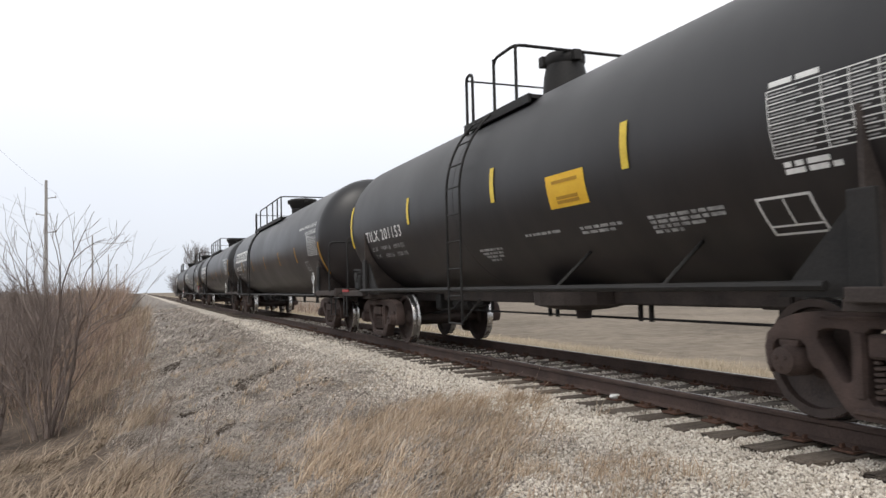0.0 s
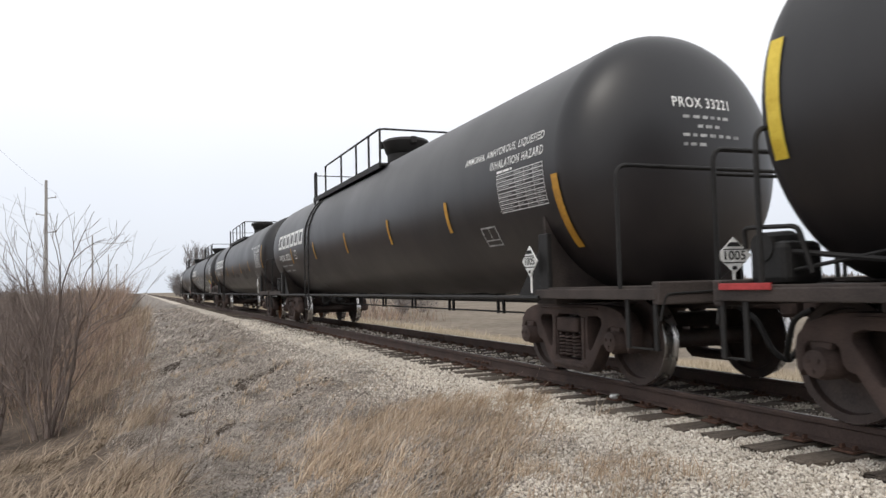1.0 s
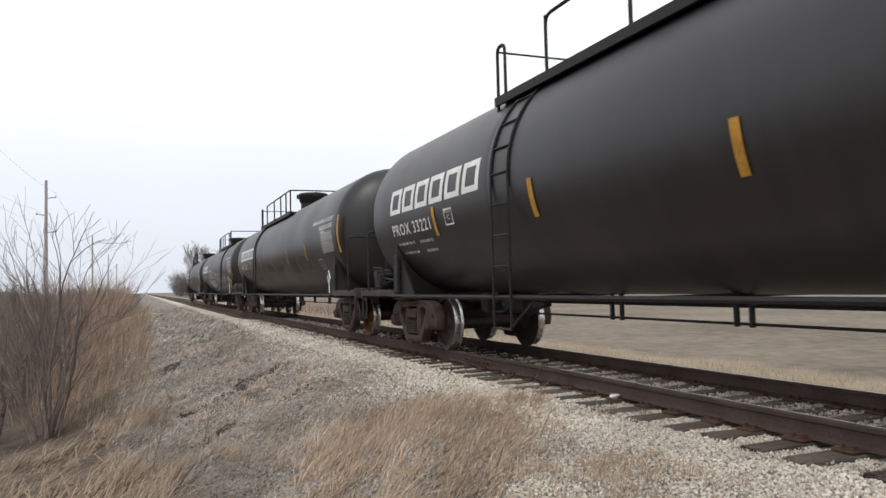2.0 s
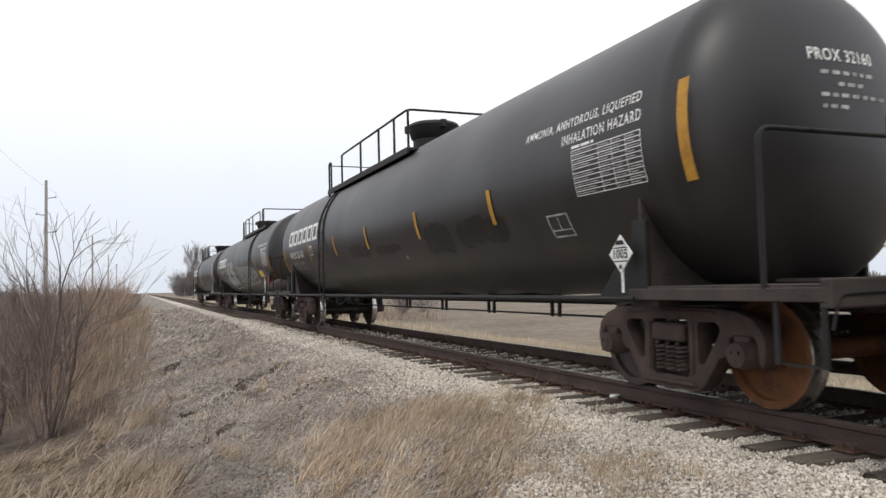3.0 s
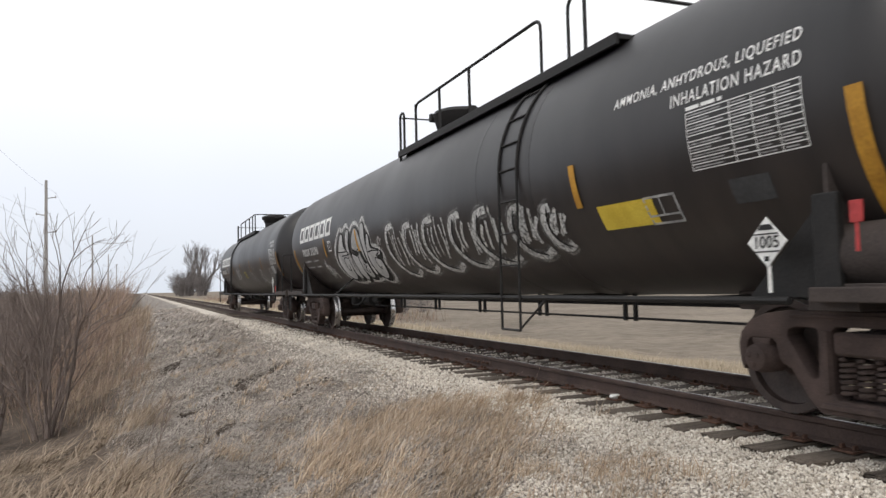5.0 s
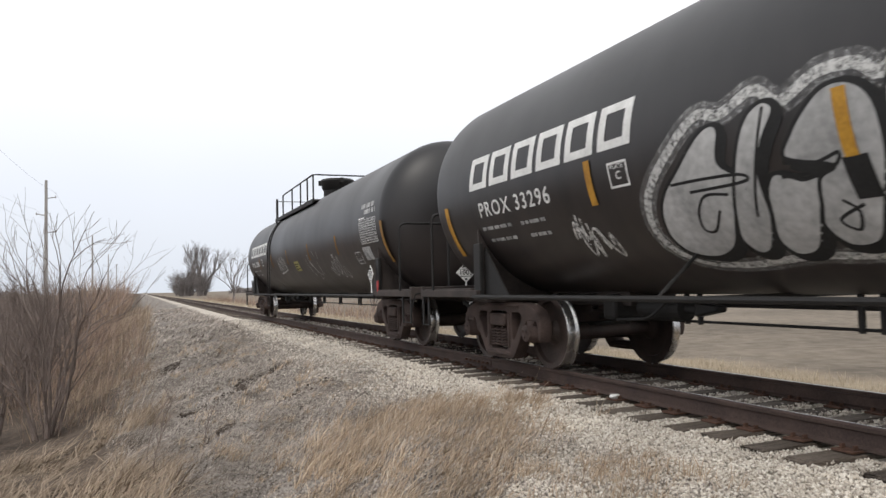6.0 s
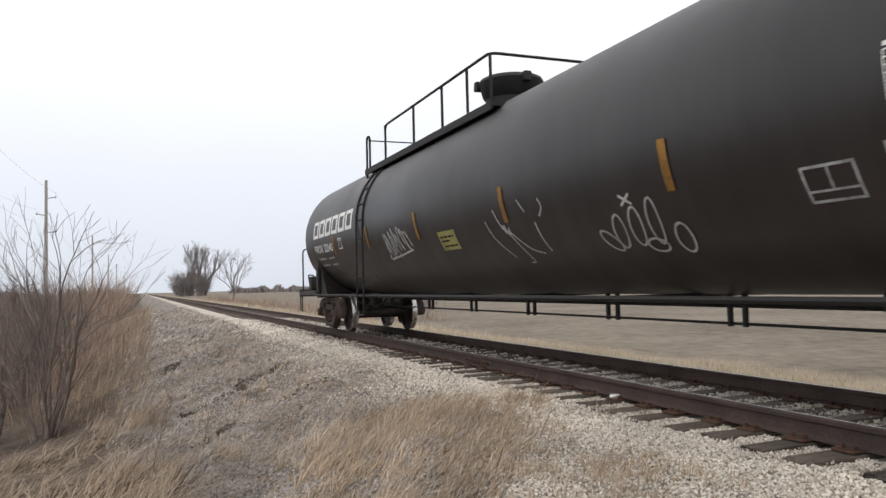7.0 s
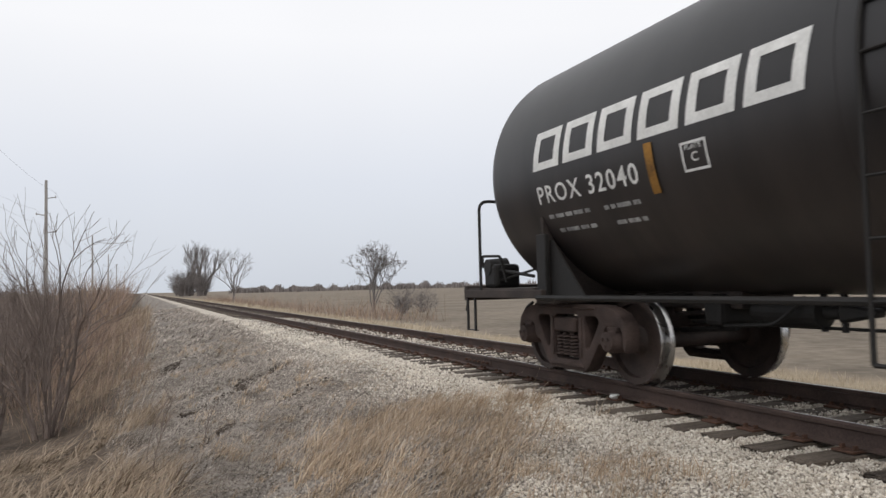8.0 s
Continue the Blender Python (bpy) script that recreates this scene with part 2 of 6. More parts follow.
M_GRASSGOLD = island_colours("golden_dead_grass", [(0.15, 0.110, 0.078), (0.27, 0.207, 0.150), (0.41, 0.330, 0.245), (0.20, 0.150, 0.108)], 0.8)
M_GRASSPALE = island_colours("pale_verge_grass", [(0.30, 0.245, 0.175), (0.40, 0.34, 0.25), (0.48, 0.41, 0.315), (0.34, 0.285, 0.21)], 0.8)
M_BRUSH = island_colours("brown_dead_brush", [(0.15, 0.105, 0.086), (0.30, 0.215, 0.175), (0.42, 0.325, 0.255), (0.21, 0.150, 0.122), (0.40, 0.295, 0.185)], 0.85)
M_TWIG = surface("grey_brown_bark", (0.105, 0.082, 0.071), (0.255, 0.205, 0.180), 4, 60, 0.9, bump=0.5)
# distance haze is put into this bark colour: paler and greyer than M_TWIG
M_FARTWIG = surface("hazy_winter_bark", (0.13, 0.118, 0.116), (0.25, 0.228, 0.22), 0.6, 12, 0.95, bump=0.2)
# weathered wood grey, lightened in colour for haze
M_POLE = surface("hazed_weathered_pole_wood", (0.24, 0.23, 0.22), (0.42, 0.40, 0.38), 2, 30, 0.9, bump=0.5, stretch=(8, 8, 0.6))
M_WIRE = surface("dull_aluminium_wire", (0.36, 0.37, 0.40), (0.48, 0.49, 0.52), 2, 30, 0.6, metal=0.3, bump=0)
M_CLOD = island_colours("dark_soil_and_litter", [(0.035, 0.027, 0.022), (0.085, 0.068, 0.056), (0.055, 0.043, 0.035), (0.14, 0.115, 0.095)], 0.9)


def ground_material():
    m = bpy.data.materials.new("embankment_and_field_soil")
    m.use_nodes = True
    n, l = m.node_tree.nodes, m.node_tree.links
    b = n["Principled BSDF"]
    g = n.new("ShaderNodeNewGeometry")
    sep = n.new("ShaderNodeSeparateXYZ")
    l.new(g.outputs["Position"], sep.inputs[0])
    wob = n.new("ShaderNodeTexNoise")
    wob.inputs["Scale"].default_value, wob.inputs["Detail"].default_value = 0.9, 5
    l.new(g.outputs["Position"], wob.inputs["Vector"])
    edge = n.new("ShaderNodeMath")
    edge.operation = "MULTIPLY_ADD"
    edge.inputs[1].default_value = 1.6
    l.new(wob.outputs["Fac"], edge.inputs[0])
    l.new(sep.outputs["X"], edge.inputs[2])

    def two_tone(c1, c2, s1, s2):
        a = n.new("ShaderNodeTexNoise")
        a.inputs["Scale"].default_value, a.inputs["Detail"].default_value = s1, 6
        c = n.new("ShaderNodeTexNoise")
        c.inputs["Scale"].default_value, c.inputs["Detail"].default_value = s2, 4
        l.new(g.outputs["Position"], a.inputs["Vector"])
        l.new(g.outputs["Position"], c.inputs["Vector"])
        s = n.new("ShaderNodeMath")
        s.operation = "ADD"
        l.new(a.outputs["Fac"], s.inputs[0])
        l.new(c.outputs["Fac"], s.inputs[1])
        r = n.new("ShaderNodeMapRange")
        r.inputs["From Min"].default_value, r.inputs["From Max"].default_value = 0.75, 1.25
        l.new(s.outputs[0], r.inputs["Value"])
        x = n.new("ShaderNodeMix")
        x.data_type = "RGBA"
        x.inputs["A"].default_value, x.inputs["B"].default_value = (*c1, 1), (*c2, 1)
        l.new(r.outputs[0], x.inputs["Factor"])
        return x.outputs["Result"]

    def step(lo, hi, src):
        r = n.new("ShaderNodeMapRange")
        r.inputs["From Min"].default_value, r.inputs["From Max"].default_value = lo, hi
        l.new(src, r.inputs["Value"])
        return r.outputs[0]

    def mix(f, a, c):
        x = n.new("ShaderNodeMix")
        x.data_type = "RGBA"
        l.new(f, x.inputs["Factor"])
        l.new(a, x.inputs["A"])
        l.new(c, x.inputs["B"])
        return x.outputs["Result"]

    ditch = two_tone((0.050, 0.039, 0.031), (0.135, 0.104, 0.080), 0.7, 9)
    slope = two_tone((0.085, 0.072, 0.062), (0.34, 0.308, 0.275), 1.9, 24)
    ballast = two_tone((0.32, 0.285, 0.24), (0.66, 0.605, 0.525), 3.0, 42)
    verge = two_tone((0.27, 0.215, 0.15), (0.40, 0.335, 0.245), 0.5, 9)
    field = two_tone((0.140, 0.118, 0.094), (0.250, 0.212, 0.168), 0.16, 2.2)
    # across the line: field, ditch, slope, ballast, verge, field
    c = mix(step(-17, -12, sep.outputs["X"]), field, ditch)
    c = mix(step(-5.3, -4.2, edge.outputs[0]), c, slope)
    c = mix(step(-1.45, -0.95, edge.outputs[0]), c, ballast)
    c = mix(step(2.7, 3.3, edge.outputs[0]), c, verge)
    c = mix(step(6.0, 7.6, edge.outputs[0]), c, field)
    l.new(c, b.inputs["Base Color"])
    b.inputs["Roughness"].default_value = 0.95
    b.inputs["Specular IOR Level"].default_value = 0.15
    f = n.new("ShaderNodeTexNoise")
    f.inputs["Scale"].default_value, f.inputs["Detail"].default_value = 26, 5
    l.new(g.outputs["Position"], f.inputs["Vector"])
    bp = n.new("ShaderNodeBump")
    bp.inputs["Strength"].default_value, bp.inputs["Distance"].default_value = 0.9, 0.04
    l.new(f.outputs["Fac"], bp.inputs["Height"])
    l.new(bp.outputs[0], b.inputs["Normal"])
    return m


M_GROUND = ground_material()

# ---------------------------------------------------------------- mesh helpers


def part(name, bm, material, parent=None, label="", smooth=False):
    """Links a bmesh as one mesh object under a thing or a part."""
    me = bpy.data.meshes.new(name)
    bmesh.ops.recalc_face_normals(bm, faces=bm.faces)
    bm.to_mesh(me)
    bm.free()
    for mm in material if isinstance(material, (list, tuple)) else [material]:
        me.materials.append(mm)
    if smooth:
        for q in me.polygons:
            q.use_smooth = True
        me.set_sharp_from_angle(angle=radians(38))
    ob = new(name, me)
    ob.parent = parent
    if label:
        ob["label"] = label
    return ob


def shared(name, mesh, parent, at):
    """Another object on a mesh that exists already."""
    ob = new(name, mesh)
    ob.parent = parent
    ob.matrix_basis = at
    return ob


def box(bm, x0, x1, y0, y1, z0, z1, bevel=0.0):
    vs = [bm.verts.new((x, y, z)) for x in (x0, x1) for y in (y0, y1) for z in (z0, z1)]
    fs = [bm.faces.new([vs[i] for i in f]) for f in ((0, 1, 3, 2), (4, 6, 7, 5), (0, 4, 5, 1), (2, 3, 7, 6), (0, 2, 6, 4), (1, 5, 7, 3))]
    if bevel:
        bmesh.ops.bevel(bm, geom=list({e for f in fs for e in f.edges}), offset=bevel, segments=2, affect="EDGES", profile=0.5)


def prism(bm, pts, x0, x1, bevel=0.0):
    """A polygon in the y-z plane, given thickness along x."""
    a = [bm.verts.new((x0, y, z)) for y, z in pts]
    b = [bm.verts.new((x1, y, z)) for y, z in pts]
    k = len(pts)
    fs = [bm.faces.new(a), bm.faces.new(b[::-1])]
    for i in range(k):
        fs.append(bm.faces.new((a[i], b[i], b[(i + 1) % k], a[(i + 1) % k])))
    if bevel:
        bmesh.ops.bevel(bm, geom=list({e for f in fs for e in f.edges}), offset=bevel, segments=1, affect="EDGES", profile=0.5)


def tube(bm, pts, r, seg=8, closed=False):
    """A round bar along a bent line."""
    pts = [Vector(q) for q in pts]
    rings = []
    k = len(pts)
    u = None
    for i, q in enumerate(pts):
        a = pts[i - 1] if i or closed else q
        c = pts[(i + 1) % k] if i < k - 1 or closed else q
        d = (c - a).normalized()
        if u is None:
            u = d.cross(Vector((0, 0, 1)) if abs(d.z) < 0.9 else Vector((0, 1, 0)))
        u = (u - d * u.dot(d)).normalized()
        w = u.cross(d)
        rings.append([bm.verts.new(q + (u * math.cos(t) + w * math.sin(t)) * r) for t in (2 * math.pi * j / seg for j in range(seg))])
    for i in range(k if closed else k - 1):
        a, b = rings[i], rings[(i + 1) % k]
        for j in range(seg):
            bm.faces.new((a[j], a[(j + 1) % seg], b[(j + 1) % seg], b[j]))
    if not closed:
        bm.faces.new(rings[0][::-1])
        bm.faces.new(rings[-1])


def bend(pts, r=0.1, n=4):
    """Rounds the inner corners of a line."""
    pts = [Vector(q) for q in pts]
    out = [pts[0]]
    for a, b, c in zip(pts, pts[1:], pts[2:]):
        d0, d1 = (a - b), (c - b)
        k = min(r, d0.length * 0.45, d1.length * 0.45)
        p0, p1 = b + d0.normalized() * k, b + d1.normalized() * k
        for i in range(n + 1):
            t = i / n
            out.append(p0 * (1 - t) ** 2 + b * 2 * t * (1 - t) + p1 * t * t)
    out.append(pts[-1])
    return out


def revolve(bm, profile, axis="y", seg=48, at=(0, 0, 0), mats=None):
    """Turns (along, radius) points round an axis."""
    at = Vector(at)
    rings = []
    for s, r in profile:
        ring = []
        for j in range(1 if r < 1e-6 else seg):
            t = 2 * math.pi * j / seg
            c, d = r * math.cos(t), r * math.sin(t)
            q = {"y": (c, s, d), "x": (s, c, d), "z": (c, d, s)}[axis]
            ring.append(bm.verts.new(at + Vector(q)))
        rings.append(ring)
    for i, (a, b) in enumerate(zip(rings, rings[1:])):
        for j in range(seg):
            k = (j + 1) % seg
            if len(a) == 1 and len(b) == 1:
                continue
            if len(a) == 1:
                f = bm.faces.new((a[0], b[j], b[k]))
            elif len(b) == 1:
                f = bm.faces.new((a[j], a[k], b[0]))
            else:
                f = bm.faces.new((a[j], a[k], b[k], b[j]))
            if mats:
                f.material_index = mats[i]


def mesh_np(name, verts, faces, material, smooth=False):
    """A large joined mesh from arrays: verts (n, 3), faces (m, 3 or 4)."""
    me = bpy.data.meshes.new(name)
    k = faces.shape[1]
    me.vertices.add(len(verts))
    me.vertices.foreach_set("co", np.ascontiguousarray(verts, np.float32).ravel())
    me.loops.add(faces.size)
    me.loops.foreach_set("vertex_index", np.ascontiguousarray(faces, np.int32).ravel())
    me.polygons.add(len(faces))
    me.polygons.foreach_set("loop_start", np.arange(0, faces.size, k, dtype=np.int32))
    me.polygons.foreach_set("loop_total", np.full(len(faces), k, np.int32))
    if smooth:
        me.polygons.foreach_set("use_smooth", np.ones(len(faces), bool))
    me.materials.append(material)
    me.update(calc_edges=True)
    me.validate()
    return new(name, me)

# ---------------------------------------------------------------- ground: one sheet from the ditch over the embankment to the horizon
PROFILE_X = np.array([-4000, -70, -26, -14, -10, -7.8, -6.6, -5.6, -4.4, -3.2, -2.3, -1.65, 1.65, 2.5, 3.6, 5.5, 9, 40, 4000.0])
PROFILE_Z = np.array([-0.9, -0.95, -1.05, -1.25, -1.42, -1.40, -1.12, -0.80, -0.56, -0.44, -0.36, -0.232, -0.232, -0.42, -0.62, -0.74, -0.8, -0.8, -0.4])


# washed-out ruts that run slantwise up the near bank: two ends and a depth
RUTS = (((-5.1, 11.8), (-3.95, 12.35), 0.13), ((-4.2, 12.4), (-2.75, 15.2), 0.12), ((-3.9, 10.4), (-2.75, 11.6), 0.12), ((-5.3, 17.3), (-4.4, 19.2), 0.12), ((-5.0, 8.9), (-4.55, 9.7), 0.10))


def wave(x, y, s, k=0.0):
    """Soft pseudo-random relief, -1 to 1."""
    return (np.sin(x * s + 1.3 * np.sin(y * s * 0.71 + k)) + np.sin(y * s * 1.17 + 1.7 * np.sin(x * s * 0.83 + 2.1 + k)) + np.sin((x + y) * s * 0.61 + k * 1.7)) / 3


def height(x, y):
    x, y = np.asarray(x, float), np.asarray(y, float)
    z = np.interp(x, PROFILE_X, PROFILE_Z)
    rough = np.clip((np.abs(x) - 1.7) / 1.5, 0, 1) * np.clip(1.5 - np.abs(x + 4) / 60, 0.0, 1)
    z = z + rough * (0.05 * wave(x, y, 1.3) + 0.028 * wave(x, y, 3.7, 1.0) + 0.012 * wave(x, y, 9.1, 2.0))
    # low washed furrows that run slantwise down the near bank
    bank = np.clip((x + 7.0) / 1.2, 0, 1) * np.clip((-2.6 - x) / 0.8, 0, 1)
    run = x * 1.55 - y * 0.62 + 0.9 * np.sin(y * 0.45 + 0.6 * np.sin(x))
    z = z + bank * (0.11 * np.sin(run * 1.25) * (0.5 + 0.5 * np.sin(y * 0.33 + 1)) + 0.05 * np.sin(run * 3.3 + 1.5 * np.sin(y * 0.9)))
    for (xa, ya), (xb, yb), deep in RUTS:
        ux, uy = xb - xa, yb - ya
        size = math.hypot(ux, uy)
        t = np.clip(((x - xa) * ux + (y - ya) * uy) / size ** 2, 0, 1)
        off = np.hypot(x - xa - ux * t - 0.10 * np.sin(t * size * 2.2 + xa), y - ya - uy * t)
        z = z - deep * np.sin(np.pi * np.clip(t, 0.06, 0.94)) * np.exp(-(off / 0.11) ** 2)
    return z


def build_ground():
    xs = np.unique(np.concatenate([-np.geomspace(14, 4000, 26), np.arange(-14, -7, 0.16), np.arange(-7, -2, 0.07), np.arange(-2, 9, 0.16), np.geomspace(9, 4000, 28)]))
    ys = np.unique(np.concatenate([-np.geomspace(6, 3000, 12), np.arange(-6, 8, 0.2), np.arange(8, 20, 0.09), np.arange(20, 24, 0.2), np.geomspace(24, 4500, 90)]))
    gx, gy = np.meshgrid(xs, ys)
    v = np.stack([gx, gy, height(gx, gy)], -1).reshape(-1, 3)
    i = np.arange(len(ys) - 1)[:, None] * len(xs) + np.arange(len(xs) - 1)[None]
    f = np.stack([i, i + 1, i + 1 + len(xs), i + len(xs)], -1).reshape(-1, 4)
    g = mesh_np("ground", v, f, M_GROUND, smooth=True)
    return tagged(g, "dry winter embankment with pale ballast, grassy slope and bare fields", "ground", kind="structure")


build_ground()

# ---------------------------------------------------------------- railway track
track = tagged(new("track"), "single railway line with rusty rails on weathered wooden sleepers", "railway track", kind="structure")
TIE_STEP, TIE_FIRST = 0.4773, 6.76


def rail_bmesh(y0, y1, inner):
    """A flat-bottomed rail; the worn stripe lies on the gauge side of the head."""
    s = inner
    pts = [(-0.07, -0.17), (0.07, -0.17), (0.07, -0.157), (0.012, -0.143), (0.010, -0.05), (0.034, -0.040), (0.036, -0.010), (0.028, 0.0),
           (0.0, 0.002), (-0.028, 0.0), (-0.036, -0.010), (-0.034, -0.040), (-0.010, -0.05), (-0.012, -0.143), (-0.07, -0.157)]
    bm = bmesh.new()
    cuts = np.concatenate([np.arange(y0, 60, 1.5), np.geomspace(60, y1, 20)])
    rings = []
    for y in cuts:
        wob = 0.006 * math.sin(y * 0.37) + 0.004 * math.sin(y * 0.93 + 1)
        rings.append([bm.verts.new((x + wob, y, z + 0.003 * math.sin(y * 0.8 + inner))) for x, z in pts])
    k = len(pts)
    for a, b in zip(rings, rings[1:]):
        for j in range(k):
            f = bm.faces.new((a[j], a[(j + 1) % k], b[(j + 1) % k], b[j]))
            mid = (pts[j][0] + pts[(j + 1) % k][0]) / 2
            if pts[j][1] > -0.005 and pts[(j + 1) % k][1] > -0.005 and mid * s > 0:
                f.material_index = 1
    return bm


for side in (-1, 1):
    r = part("rail", rail_bmesh(-60, 1500, -side), [M_RAIL, M_RAILTOP], track, "rusty brown steel rail with a bright worn stripe")
    r.location = (side * 0.7535, 0, -0.0 if side < 0 else -0.015)


def build_joint(side, y):
    bm = bmesh.new()
    prism(bm, [(y - 0.46, -0.135), (y + 0.46, -0.135), (y + 0.46, -0.052), (y - 0.46, -0.052)], side * 0.7535 - 0.034, side * 0.7535 + 0.034, 0.006)
    jb = part("joint_bar", bm, M_RAIL, track, "rusty bolted joint bar")
    for k in range(6):
        bb = bmesh.new()
        revolve(bb, [(-0.075, 0.0), (-0.075, 0.012), (-0.062, 0.012), (-0.062, 0.019), (-0.034, 0.019)], "x", 6, (side * 0.7535, y - 0.38 + 0.152 * k, -0.092))
        part("bolt", bb, M_TIEPLATE, jb)


build_joint(-1, 10.45)
build_joint(1, 16.0)
build_joint(-1, 22.3)


def build_ties():
    rng = random.Random(4)
    meshes = []
    for v in range(5):
        bm = bmesh.new()
        box(bm, -1.295, 1.295, -0.112, 0.112, -0.18, 0.0, 0.012)
        bmesh.ops.subdivide_edges(bm, edges=[q for q in bm.edges if abs(q.verts[0].co.x - q.verts[1].co.x) > 1], cuts=6)
        for q in bm.verts:
            q.co += Vector((rng.uniform(-0.02, 0.02) if abs(q.co.x) > 1.2 else 0, rng.uniform(-0.008, 0.008), rng.uniform(-0.009, 0.004)))
        ob = part("sleeper", bm, M_TIE, track)
        meshes.append(ob.data)
        bpy.data.objects.remove(ob)
    pl = bmesh.new()
    box(pl, -0.17, 0.17, -0.095, 0.095, 0.0, 0.018, 0.004)
    for sx in (-0.1, 0.1):
        for sy in (-0.055, 0.055):
            box(pl, sx - 0.018, sx + 0.018, sy - 0.012, sy + 0.012, 0.016, 0.05, 0.004)
    ob = part("tie_plate", pl, M_TIEPLATE, track)
    plate = ob.data
    bpy.data.objects.remove(ob)
    for k in range(-40, 258):
        y = TIE_FIRST + TIE_STEP * k + rng.uniform(-0.03, 0.03)
        t = shared("sleeper", meshes[rng.randrange(5)], track, pose(rng.uniform(-0.05, 0.05), y, -0.188 + rng.uniform(-0.012, 0.006), rng.uniform(-1, 1), 0, rng.uniform(-1.4, 1.4)))
        if k < 60:
            for side in (-1, 1):
                shared("tie_plate", plate, t, pose(side * 0.7535 - t.location.x, 0, 0.002))
    # sleepers too far off to pick apart
    n = 1200
    bm = bmesh.new()
    for k in range(258, 258 + n):
        y = TIE_FIRST + TIE_STEP * k
        vs = [bm.verts.new((sx * 1.29, y + sy * 0.11, -0.19)) for sx, sy in ((-1, -1), (1, -1), (1, 1), (-1, 1))]
        lo = [bm.verts.new((q.co.x, q.co.y, -0.3)) for q in vs]
        bm.faces.new(vs)
        bm.faces.new((lo[0], lo[1], vs[1], vs[0]))
        bm.faces.new((lo[3], lo[0], vs[0], vs[3]))
    tagged(part("distant_sleepers", bm, M_TIE, track), kind="stuff")


build_ties()

# ---------------------------------------------------------------- loose stones
PEB_V = np.array([(1, 0, 0), (-1, 0, 0), (0, 1, 0), (0, -1, 0), (0, 0, 1), (0, 0, -1), (0.62, 0.62, 0.62), (-0.62, -0.6, 0.6)], float)
PEB_F = np.array([(0, 2, 6), (2, 4, 6), (4, 0, 6), (1, 3, 7), (3, 4, 7), (4, 1, 7), (2, 1, 4), (3, 0, 4), (2, 0, 5), (1, 2, 5), (3, 1, 5), (0, 3, 5)])


def stones(rng, x, y, size, lift=0.25):
    """Angular pebbles of about that size, half sunk into the ground at (x, y)."""
    n = len(x)
    v = np.repeat(PEB_V[None], n, 0) * rng.uniform(0.7, 1.3, (n, 8, 1))
    v = v * (rng.uniform(0.6, 1.15, (n, 1, 3)) * (size * rng.uniform(0.55, 1.45, n))[:, None, None] / 2)
    a, b = rng.uniform(0, 6.28, n), rng.uniform(-0.9, 0.9, n)
    c, s, cb, sb = np.cos(a), np.sin(a), np.cos(b), np.sin(b)
    vx, vy, vz = v[..., 0], v[..., 1], v[..., 2]
    vy, vz = vy * cb[:, None] - vz * sb[:, None], vy * sb[:, None] + vz * cb[:, None]
    vx, vy = vx * c[:, None] - vy * s[:, None], vx * s[:, None] + vy * c[:, None]
    z = height(x, y) + size * lift * rng.uniform(-0.6, 1.6, n)
    v = np.stack([vx + x[:, None], vy + y[:, None], vz + z[:, None]], -1).reshape(-1, 3)
    f = (PEB_F[None] + (np.arange(n) * 8)[:, None, None]).reshape(-1, 3)
    return v, f


def joined(name, pieces, material, label, category):
    vs, fs, base = [], [], 0
    for v, f in pieces:
        vs.append(v)
        fs.append(f + base)
        base += len(v)
    ob = mesh_np(name, np.concatenate(vs), np.concatenate(fs), material)
    return tagged(ob, label, category, kind="stuff")


